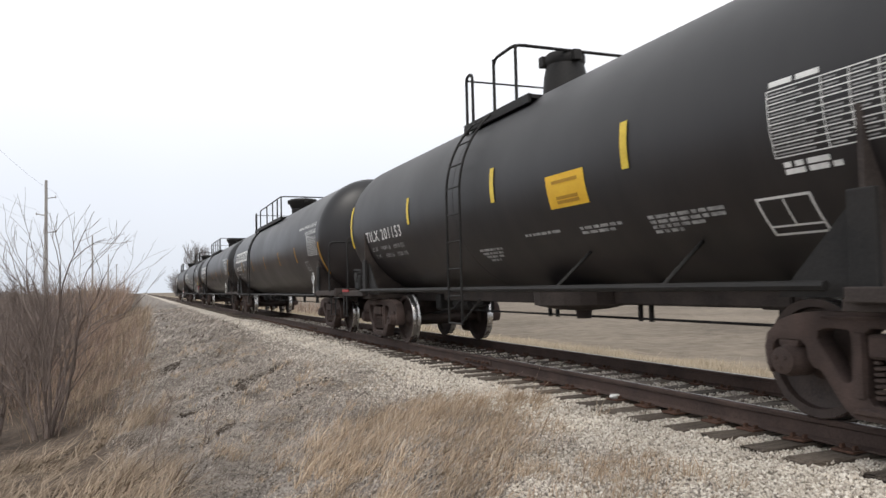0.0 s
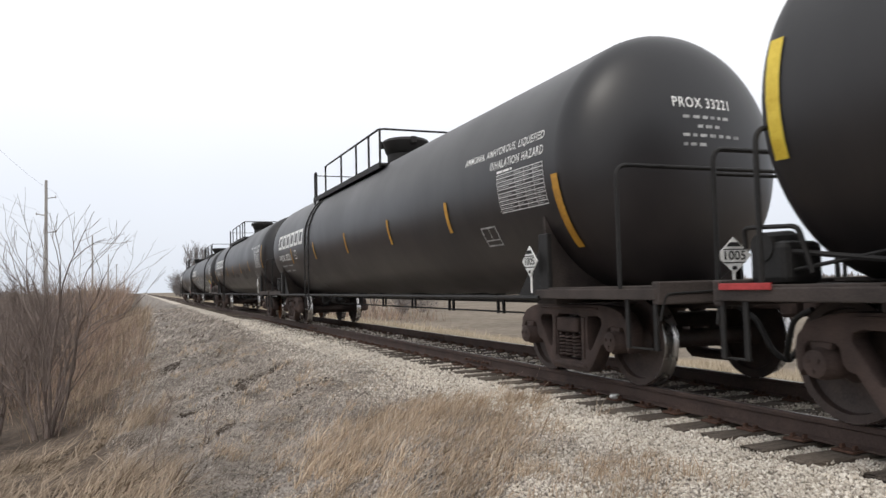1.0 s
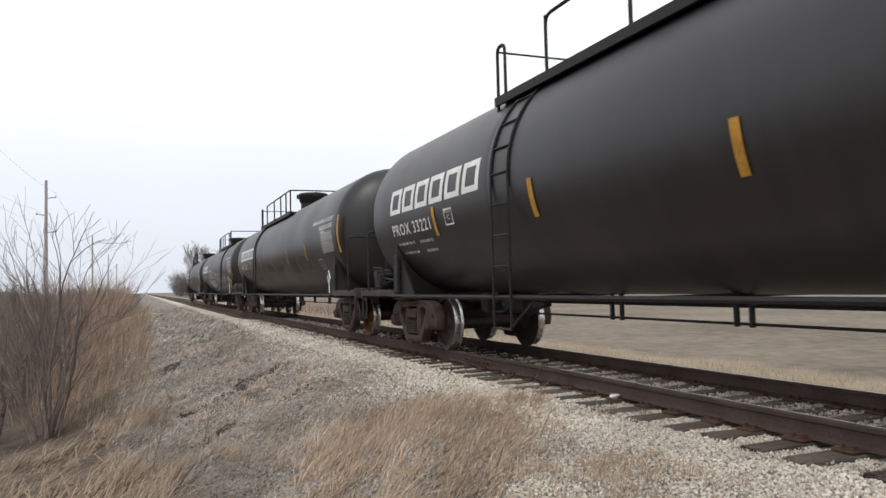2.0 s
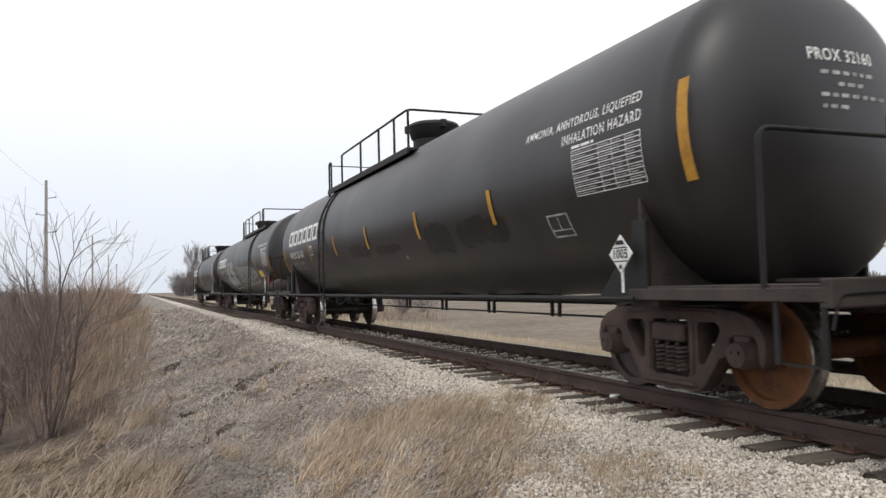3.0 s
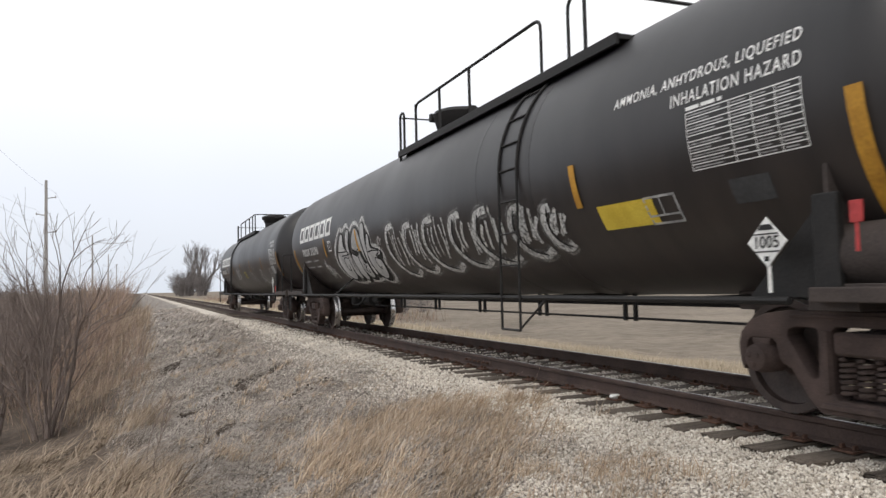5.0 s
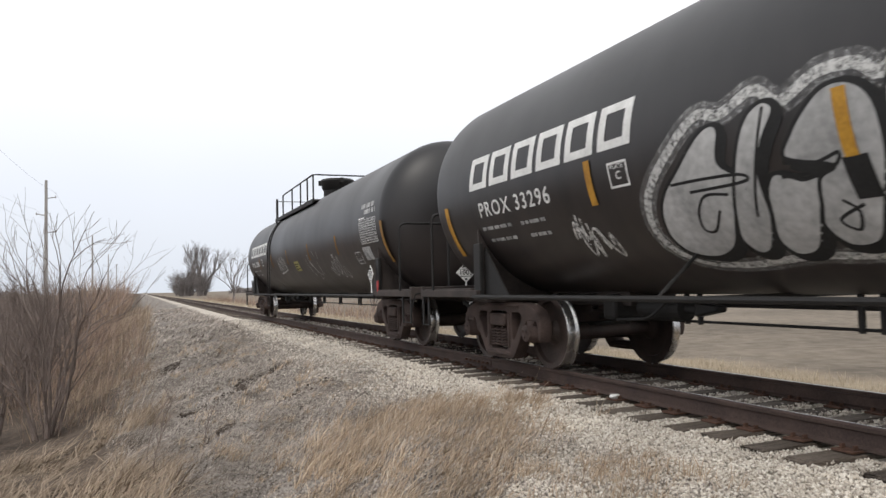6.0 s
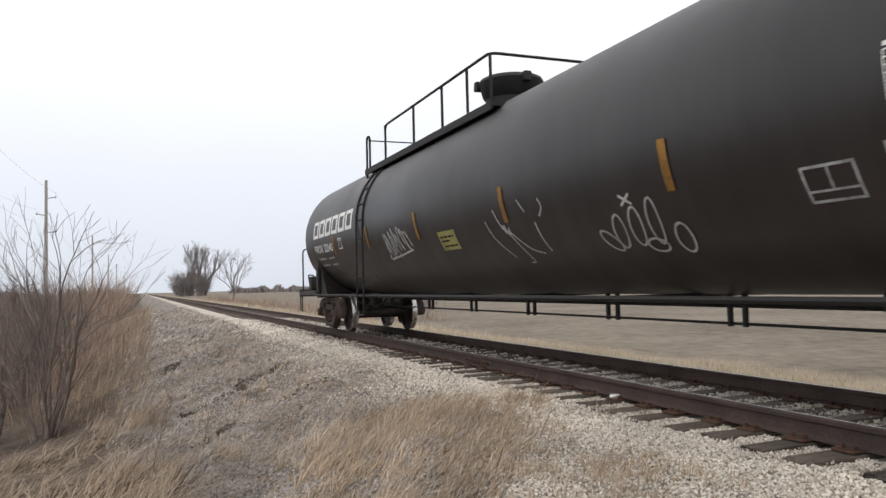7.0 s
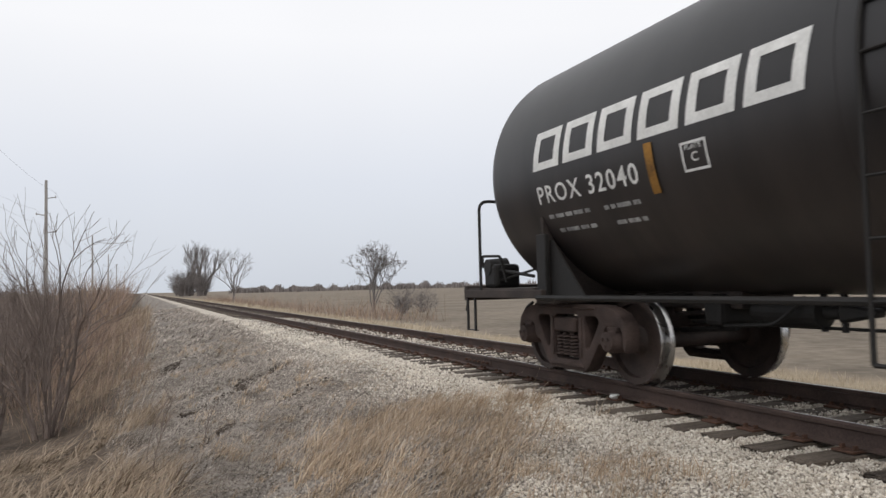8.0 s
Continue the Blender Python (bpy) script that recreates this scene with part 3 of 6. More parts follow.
def build_ballast():
    rng = np.random.default_rng(5)
    out = []
    for y0, y1, size, n in ((2.2, 6, 0.025, 46000), (6, 10, 0.028, 38000), (10, 17, 0.037, 26000), (17, 34, 0.055, 17000)):
        x = np.where(rng.random(n) < 0.72, rng.uniform(-3.3, -0.8, n), rng.uniform(-0.8, 2.0, n))
        y = rng.uniform(y0, y1, n)
        edge = np.interp(y, (2, 4.8, 6.3, 7.0, 8.9, 10.2, 13.6, 20.6, 37), (-3.3, -3.1, -2.05, -1.75, -2.3, -2.6, -2.6, -2.3, -1.8)) + 0.12 * wave(x * 0 + 3, y, 1.9) + 0.12 * wave(x * 0 + 1, y, 4.7)
        keep = (x > edge) | (rng.random(n) < np.clip(0.55 - (edge - x) * 0.9, 0, 1) * 0.5)
        k = (y - TIE_FIRST) / TIE_STEP
        on_tie = (np.abs(k - np.round(k)) * TIE_STEP < 0.115) & (np.abs(x) < 1.3)
        keep &= ~(on_tie & (rng.random(n) < 0.94))
        keep &= np.abs(np.abs(x) - 0.7535) > 0.075
        x, y = x[keep], y[keep]
        v, f = stones(rng, x, y, np.full(len(x), size))
        v[:, 2] += np.where(np.abs(v[:, 0]) < 0.75, 0.026, np.where(np.abs(v[:, 0]) < 1.35, 0.012, 0.0))
        out.append((v, f))
    joined("ballast_stones", out, M_STONE, "pale crushed limestone ballast heaped along the track", "gravel")
    out = []
    for y0, y1, size, n in ((3.5, 9, 0.024, 30000), (9, 16, 0.034, 26000), (16, 34, 0.055, 11000)):
        x = rng.uniform(-5.3, -2.0, n)
        y = rng.uniform(y0, y1, n)
        keep = wave(x, y, 1.1, 4.0) + (x + 4.2) * 0.35 > rng.uniform(-0.9, 0.7, n)
        x, y = x[keep], y[keep]
        out.append(stones(rng, x, y, np.full(len(x), size), 0.15))
    joined("slope_gravel", out, M_GREYSTONE, "dull grey gravel strewn on the bank", "gravel")
    # dark clods and litter added along the ruts to darken them
    out = []
    for (xa, ya), (xb, yb), deep in RUTS:
        size = math.hypot(xb - xa, yb - ya)
        n = int(size * 380)
        t = np.sin(rng.uniform(-1.35, 1.35, n)) * 0.5 + 0.5
        x = xa + (xb - xa) * t + 0.10 * np.sin(t * size * 2.2 + xa) + rng.normal(0, 0.055, n) * (0.4 + np.sin(np.pi * t))
        y = ya + (yb - ya) * t + rng.normal(0, 0.06, n)
        out.append(stones(rng, x, y, rng.uniform(0.02, 0.055, n), 0.25))
    joined("soil_clods", out, M_CLOD, "dark soil clods and litter in washed ruts", "soil")


build_ballast()

# ---------------------------------------------------------------- the tank cars
WHEELSETS, CARS = [], []
MADE = {}


def wheelset_mesh(face):
    if face in MADE:
        return MADE[face]
    bm = bmesh.new()
    prof = [(-0.83, 0.0), (-0.83, 0.10), (-0.80, 0.13), (-0.765, 0.16), (-0.755, 0.30), (-0.775, 0.375), (-0.825, 0.385), (-0.83, 0.447), (-0.82, 0.455),
            (-0.73, 0.462), (-0.715, 0.478), (-0.70, 0.485), (-0.685, 0.478), (-0.682, 0.385), (-0.715, 0.37), (-0.73, 0.30), (-0.70, 0.16), (-0.66, 0.13), (-0.64, 0.09)]
    idx = [0] * 7 + [1, 1, 1, 1, 1] + [0] * 6
    revolve(bm, prof, "x", 56, mats=idx)
    revolve(bm, [(-x, r) for x, r in prof], "x", 56, mats=idx)
    revolve(bm, [(-1.12, 0.0), (-1.12, 0.075), (-0.83, 0.08), (-0.64, 0.09), (0.64, 0.09), (0.83, 0.08), (1.12, 0.075), (1.12, 0.0)], "x", 20)
    ob = part("wheelset", bm, [face, M_TREAD], None, smooth=True)
    MADE[face] = ob.data
    bpy.data.objects.remove(ob)
    return MADE[face]


def side_frame_mesh():
    """One steel casting: top chord, curved pedestal jaws, diagonals with windows, spring seat."""
    if "side_frame" in MADE:
        return MADE["side_frame"]
    half = [(0.0, 0.825), (0.64, 0.825), (0.84, 0.80), (1.00, 0.745), (1.10, 0.65), (1.13, 0.54), (1.115, 0.42), (1.085, 0.35), (1.055, 0.40), (1.04, 0.56), (1.0, 0.605),
            (0.79, 0.605), (0.745, 0.57), (0.73, 0.47), (0.69, 0.42), (0.62, 0.40), (0.44, 0.16), (0.36, 0.10), (0.0, 0.095)]
    window = [(0.385, 0.70), (0.56, 0.705), (0.625, 0.68), (0.64, 0.635), (0.60, 0.57), (0.44, 0.35), (0.405, 0.335), (0.375, 0.36), (0.365, 0.66)]
    seat = [(0.0, 0.715), (0.21, 0.715), (0.255, 0.68), (0.255, 0.25), (0.215, 0.21), (0.0, 0.21)]
    loops = [half + [(-y, z) for y, z in half[-2:0:-1]], window, [(-y, z) for y, z in window], seat + [(-y, z) for y, z in seat[-2:0:-1]]]
    bm = bmesh.new()
    w = 0.085
    edges = []
    for lp in loops:
        vs = [bm.verts.new((-w, y, z)) for y, z in lp]
        edges += [bm.edges.new((vs[i], vs[(i + 1) % len(vs)])) for i in range(len(vs))]
    got = bmesh.ops.triangle_fill(bm, use_beauty=True, use_dissolve=False, edges=edges)
    faces = [f for f in got["geom"] if isinstance(f, bmesh.types.BMFace)]
    more = bmesh.ops.extrude_face_region(bm, geom=faces, use_keep_orig=True)
    bmesh.ops.translate(bm, vec=(2 * w, 0, 0), verts=[q for q in more["geom"] if isinstance(q, bmesh.types.BMVert)])
    bmesh.ops.recalc_face_normals(bm, faces=bm.faces)
    rim = [q for q in bm.edges if len(q.link_faces) == 2 and abs(q.verts[0].co.x - q.verts[1].co.x) < 1e-6 and q.calc_face_angle() > 1.0]
    bmesh.ops.bevel(bm, geom=rim, offset=0.014, segments=2, affect="EDGES", profile=0.5)
    # raised ribs of the casting and the bolster's slotted end
    prism(bm, [(-0.60, 0.775), (0.60, 0.775), (0.58, 0.80), (-0.58, 0.80)], -w - 0.014, w + 0.014, 0.006)
    prism(bm, [(-0.36, 0.135), (0.36, 0.135), (0.32, 0.185), (-0.32, 0.185)], -w - 0.03, w + 0.03, 0.012)
    for s in (-1, 1):
        prism(bm, [(s * 0.80, 0.605), (s * 0.98, 0.605), (s * 0.97, 0.555), (s * 0.81, 0.555)], -w - 0.01, w + 0.01, 0.008)
        prism(bm, [(s * 0.27, 0.69), (s * 0.335, 0.69), (s * 0.32, 0.24), (s * 0.27, 0.24)], -w - 0.016, w + 0.016, 0.008)
    ob = part("side_frame", bm, M_TRUCK, None, smooth=True)
    MADE["side_frame"] = ob.data
    bpy.data.objects.remove(ob)
    return MADE["side_frame"]


def spring_mesh():
    if "spring" in MADE:
        return MADE["spring"]
    bm = bmesh.new()
    pts = [(0.062 * math.cos(a), 0.062 * math.sin(a), 0.25 + 0.25 * k / 60) for k, a in ((k, k / 60 * 6.5 * 2 * math.pi) for k in range(61))]
    tube(bm, pts, 0.016, 5)
    ob = part("spring", bm, M_TRUCK, None, smooth=True)
    MADE["spring"] = ob.data
    bpy.data.objects.remove(ob)
    return MADE["spring"]


def bearing_mesh():
    if "bearing" in MADE:
        return MADE["bearing"]
    bm = bmesh.new()
    revolve(bm, [(0.10, 0.0), (0.10, 0.12), (-0.06, 0.12), (-0.08, 0.105), (-0.13, 0.10), (-0.145, 0.075), (-0.145, 0.0)], "x", 24)
    for k in range(3):
        a = 2.1 * k + 0.5
        revolve(bm, [(-0.16, 0.0), (-0.16, 0.018), (-0.14, 0.018)], "x", 6, (0, 0.048 * math.cos(a), 0.048 * math.sin(a)))
    ob = part("bearing_cap", bm, M_TRUCK, None, smooth=True)
    MADE["bearing"] = ob.data
    bpy.data.objects.remove(ob)
    return MADE["bearing"]


def build_truck(car, y, face):
    """A two-axle bogie: bolster with its side frames, springs, bearings, brake beams and wheelsets."""
    bm = bmesh.new()
    prism(bm, [(-0.22, 0.52), (0.22, 0.52), (0.22, 0.68), (-0.22, 0.68)], -1.12, 1.12, 0.02)
    revolve(bm, [(0.66, 0.0), (0.66, 0.34), (0.82, 0.32), (0.82, 0.0)], "z", 24)
    for s in (-1, 1):
        box(bm, -0.85, 0.85, s * 0.36 - 0.05, s * 0.36 + 0.05, 0.30, 0.40, 0.01)
        for e in (-1, 1):
            prism(bm, [(s * 0.39, 0.28), (s * 0.43, 0.28), (s * 0.45, 0.60), (s * 0.38, 0.60)], e * 0.75 - 0.05, e * 0.75 + 0.05, 0.008)
    truck = part("bogie", bm, M_TRUCK, car, "brown cast-steel two-axle bogie")
    truck.location = (0, y, 0)
    for e in (-1, 1):
        shared("side_frame", side_frame_mesh(), truck, pose(e * 1.0, 0, 0))
        for sy in (-0.14, 0.0, 0.14):
            shared("spring", spring_mesh(), truck, pose(e * 1.04, sy, 0))
        for s in (-1, 1):
            shared("bearing_cap", bearing_mesh(), truck, pose(e * 1.03, s * 0.889, 0.457, 0, 0, 0 if e < 0 else 180))
    for s in (-1, 1):
        ws = shared("wheelset", wheelset_mesh(face if s < 0 else M_WHEEL), truck, pose(0, s * 0.889, 0.457))
        WHEELSETS.append(ws)
    return truck


def tank_mesh(y0, y1, r, zc, hd, seg=96):
    bm = bmesh.new()
    prof = [(y0, 0.0)]
    for k in range(1, 15):
        a = k / 14 * math.pi / 2
        prof.append((y0 + hd - hd * math.cos(a), r * math.sin(a)))
    prof += [(q, r) for q in np.linspace(y0 + hd, y1 - hd, 26)[1:-1]]
    for k in range(14, 0, -1):
        a = k / 14 * math.pi / 2
        prof.append((y1 - hd + hd * math.cos(a), r * math.sin(a)))
    prof.append((y1, 0.0))
    revolve(bm, prof, "y", seg, (0, 0, zc))
    return bm


class Shell:
    """The near flank of a tank, on which marks are laid: y along the car, angle above the middle."""

    def __init__(self, car, r, zc):
        self.car, self.r, self.zc = car, r, zc

    def wrap(self, y, s, lift=0.004):
        """s: metres up the curve from the middle of the flank."""
        a = s / self.r
        return Vector((-(self.r + lift) * math.cos(a), y, self.zc + (self.r + lift) * math.sin(a)))

    def arc(self, deg):
        return radians(deg) * self.r

    def patch(self, bm, y0, s0, y1, s1, y2=None, y3=None, lift=0.004):
        """A strip from (y0..y1) at height s0 to (y3..y2) at height s1."""
        y2 = y1 if y2 is None else y2
        y3 = y0 if y3 is None else y3
        k = max(1, int(abs(s1 - s0) / 0.07) + 1)
        rows = []
        for i in range(k + 1):
            t = i / k
            s = s0 + (s1 - s0) * t
            rows.append([bm.verts.new(self.wrap(q, s, lift)) for q in (y0 + (y3 - y0) * t, y1 + (y2 - y1) * t)])
        for a, b in zip(rows, rows[1:]):
            bm.faces.new((a[0], a[1], b[1], b[0]))

    def stroke(self, bm, pts, w, lift=0.005):
        """A painted line of even width through (y, s) points."""
        pts = [Vector(q) for q in pts]
        left, right = [], []
        for i, q in enumerate(pts):
            d = (pts[min(i + 1, len(pts) - 1)] - pts[max(i - 1, 0)])
            d = d.normalized() if d.length > 1e-6 else Vector((1, 0))
            nrm = Vector((-d.y, d.x)) * w / 2
            a, b = q + nrm, q - nrm
            left.append(bm.verts.new(self.wrap(a.x, a.y, lift)))
            right.append(bm.verts.new(self.wrap(b.x, b.y, lift)))
        for i in range(len(pts) - 1):
            bm.faces.new((left[i], left[i + 1], right[i + 1], right[i]))

    def text(self, name, words, y0, y1, s0, s1, material, label=""):
        """Writing that runs from y0 to y1, between the heights s0 and s1."""
        cu = bpy.data.curves.new("words", "FONT")
        cu.body, cu.resolution_u, cu.space_character, cu.offset = words, 3, 1.16, 0.014
        tmp = new("words", cu)
        bpy.context.view_layer.update()
        me = bpy.data.meshes.new_from_object(tmp)
        bpy.data.objects.remove(tmp)
        bm = bmesh.new()
        bm.from_mesh(me)
        bpy.data.meshes.remove(me)
        xs, zs = [q.co.x for q in bm.verts], [q.co.y for q in bm.verts]
        ax, bx, az, bz = min(xs), max(xs), min(zs), max(zs)
        for q in bm.verts:
            q.co = Vector((y0 + (q.co.x - ax) / (bx - ax) * (y1 - y0), s0 + (q.co.y - az) / (bz - az) * (s1 - s0), 0))
        if s1 - s0 > 0.12:
            for k in range(1, int((s1 - s0) / 0.07) + 1):
                bmesh.ops.bisect_plane(bm, geom=bm.verts[:] + bm.edges[:] + bm.faces[:], plane_co=(0, s0 + 0.07 * k, 0), plane_no=(0, 1, 0))
        for q in bm.verts:
            q.co = self.wrap(q.co.x, q.co.y)
        return part(name, bm, material, self.car, label)

    def lines(self, name, rows, material, seed=0, size=0.035, label="", lift=0.004):
        """Small stencilled lines that cannot be read: (y0, y1, s) each, broken into words."""
        rng = random.Random(seed)
        bm = bmesh.new()
        for y0, y1, s in rows:
            d = 1 if y1 > y0 else -1
            y = y0
            while (y1 - y) * d > 0.03:
                w = min(rng.uniform(0.6, 2.2) * size * 2.4, abs(y1 - y))
                self.patch(bm, y, s - size / 2, y + d * w, s + size / 2, lift=lift)
                y += d * (w + size * 0.8)
        return part(name, bm, material, self.car, label)

    def strip(self, y, a0, a1, w, material, lean=0.0, name="reflective_strip"):
        bm = bmesh.new()
        k = 6
        rows = []
        for i in range(k + 1):
            t = i / k
            s = self.arc(a0 + (a1 - a0) * t)
            c = y + lean * t
            rows.append([bm.verts.new(self.wrap(c + q * w / 2, s, 0.011)) for q in (-1, 1)])
        for a, b in zip(rows, rows[1:]):
            bm.faces.new((a[0], a[1], b[1], b[0]))
        return part(name, bm, material, self.car)

    def table(self, y0, y1, a0, a1, seed, material, cols=4, rows=10):
        """A stencilled test-record table: ruled lines and words too small to read."""
        rng = random.Random(seed)
        s0, s1 = self.arc(a0), self.arc(a1)
        bm = bmesh.new()
        d = 1 if y1 > y0 else -1
        w = 0.009
        for i in range(rows + 1):
            s = s0 + (s1 - s0) * i / rows
            self.patch(bm, y0, s - w / 2, y1, s + w / 2)
        cuts = [0, 0.42] + [0.42 + 0.58 * k / (cols - 1) for k in range(1, cols)]
        for c in cuts:
            y = y0 + (y1 - y0) * c
            self.patch(bm, y - w / 2, s0, y + w / 2, s1, lift=0.0045)
        gap = (s1 - s0) / rows
        words = bmesh.new()
        for i in range(rows):
            for c0, c1 in zip(cuts, cuts[1:]):
                if rng.random() < 0.85:
                    a = y0 + (y1 - y0) * (c0 + 0.02)
                    b = a + (y1 - y0) * (c1 - c0) * rng.uniform(0.45, 0.85)
                    self.patch(words, a, s0 + gap * (i + 0.36), b, s0 + gap * (i + 0.58))
        tab = part("test_record_table", bm, material, self.car, "white stencilled table of test records")
        tagged(part("table_print", words, M_FADED, tab), kind="stuff")
        return tab

    def frame_box(self, y0, y1, a0, a1, material, split=True):
        s0, s1 = self.arc(a0), self.arc(a1)
        bm = bmesh.new()
        w = 0.022
        d = 1 if y1 > y0 else -1
        self.patch(bm, y0, s0, y1, s0 + w)
        self.patch(bm, y0, s1 - w, y1, s1)
        self.patch(bm, y0, s0 + w, y0 + d * w, s1 - w)
        self.patch(bm, y1 - d * w, s0 + w, y1, s1 - w)
        if split:
            m = (y0 + y1) / 2
            self.patch(bm, m - w / 3, s0 + 0.09, m + w / 3, s1 - w)
            self.patch(bm, y0 + d * w, s0 + 0.08, y1 - d * w, s0 + 0.09 + w * 0.4)
        return part("inspection_box", bm, material, self.car, "white outlined inspection stencil")

    def block_logo(self, y0, y1, a0, a1):
        """Six slanted hollow blocks in a row: the owner's mark as plain shapes."""
        s0, s1 = self.arc(a0), self.arc(a1)
        pitch = (y1 - y0) / 6
        t = 0.115
        lean = -0.06
        for k in range(6):
            a = y0 + pitch * k
            b = a + pitch * 0.86
            bm = bmesh.new()

            def q(ya, sa, yb, sb):
                la, lb = lean * (sa - s0) / (s1 - s0), lean * (sb - s0) / (s1 - s0)
                n = max(1, int((sb - sa) / 0.07) + 1)
                rows = []
                for i in range(n + 1):
                    s = sa + (sb - sa) * i / n
                    sh = la + (lb - la) * i / n
                    rows.append([bm.verts.new(self.wrap(y + sh, s)) for y in (ya, yb)])
                for c, d in zip(rows, rows[1:]):
                    bm.faces.new((c[0], c[1], d[1], d[0]))

            d = -t
            q(a, s0, a + d, s1)
            q(a + d, s1 - t * 0.72, b, s1)
            q(b - d, s0, b, s1 - t * 0.72)
            q(a + d, s0, b - d, s0 + t * 0.72)
            bmesh.ops.remove_doubles(bm, verts=bm.verts, dist=0.002)
            part("mark_block", bm, M_WHITE, self.car, "white slanted hollow block of the owner mark")


def hazard_board(parent_car, at, turn, with_post):
    """A diamond hazard board with its number on a short stand."""
    bm = bmesh.new()
    h = 0.175
    a = [bm.verts.new((x, y, z)) for x in (-0.006,) for y, z in ((0, -h), (h, 0), (0, h), (-h, 0))]
    b = [bm.verts.new((0.006, q.co.y, q.co.z)) for q in a]
    bm.faces.new(a)
    bm.faces.new(b[::-1])
    for i in range(4):
        bm.faces.new((a[i], a[(i + 1) % 4], b[(i + 1) % 4], b[i]))
    if with_post:
        tube(bm, [(0.012, 0, -h - 0.18), (0.012, 0, -h * 0.5)], 0.014, 6)
    ob = part("hazard_board", bm, M_WHITE, parent_car, "white diamond hazard board with number 1005")
    ob.matrix_basis = at @ turn
    ink = bmesh.new()

    def ink_poly(pts):
        ink.faces.new([ink.verts.new((-0.010, y, z)) for y, z in pts])

    ink_poly([(-0.045, 0.125), (0.045, 0.125), (0.075, 0.085), (-0.075, 0.085)])
    ink_poly([(-0.105, 0.062), (0.105, 0.062), (0.118, 0.052), (-0.118, 0.052)])
    ink_poly([(-0.118, -0.062), (0.118, -0.062), (0.105, -0.072), (-0.105, -0.072)])
    ink_poly([(-0.022, -0.10), (0.022, -0.10), (0.022, -0.135), (-0.022, -0.135)])
    part("symbol", ink, M_BLACKINK, ob)
    cu = bpy.data.curves.new("words", "FONT")
    cu.body, cu.size, cu.resolution_u, cu.offset = "1005", 0.12, 3, 0.002
    cu.align_x = "CENTER"
    tmp = new("words", cu)
    bpy.context.view_layer.update()
    me = bpy.data.meshes.new_from_object(tmp)
    bpy.data.objects.remove(tmp)
    tb = bmesh.new()
    tb.from_mesh(me)
    bpy.data.meshes.remove(me)
    for q in tb.verts:
        q.co = Vector((-0.010, -q.co.x, q.co.y - 0.04))
    part("number", tb, M_BLACKINK, ob)
    return ob


def build_coupler(car, y, s):
    bm = bmesh.new()
    box(bm, -0.09, 0.09, *sorted((y - s * 0.55, y - s * 0.12)), 0.78, 0.95, 0.02)
    prism(bm, [(y - s * 0.16, 0.70), (y + s * 0.02, 0.72), (y + s * 0.02, 1.02), (y - s * 0.16, 1.04)], -0.17, 0.06, 0.03)
    prism(bm, [(y - s * 0.06, 0.72), (y + s * 0.10, 0.74), (y + s * 0.10, 1.0), (y - s * 0.06, 1.02)], 0.05, 0.17, 0.03)
    part("coupler", bm, M_TRUCK, car, "rust-brown knuckle coupler")
    hose = bmesh.new()
    tube(hose, bend([(-0.45, y - s * 0.35, 0.80), (-0.45, y - s * 0.15, 0.72), (-0.40, y - s * 0.02, 0.42), (-0.30, y + s * 0.06, 0.33), (-0.2, y + s * 0.05, 0.42)], 0.15), 0.025, 8)
    part("brake_hose", hose, M_STEEL, car, "black rubber brake hose")


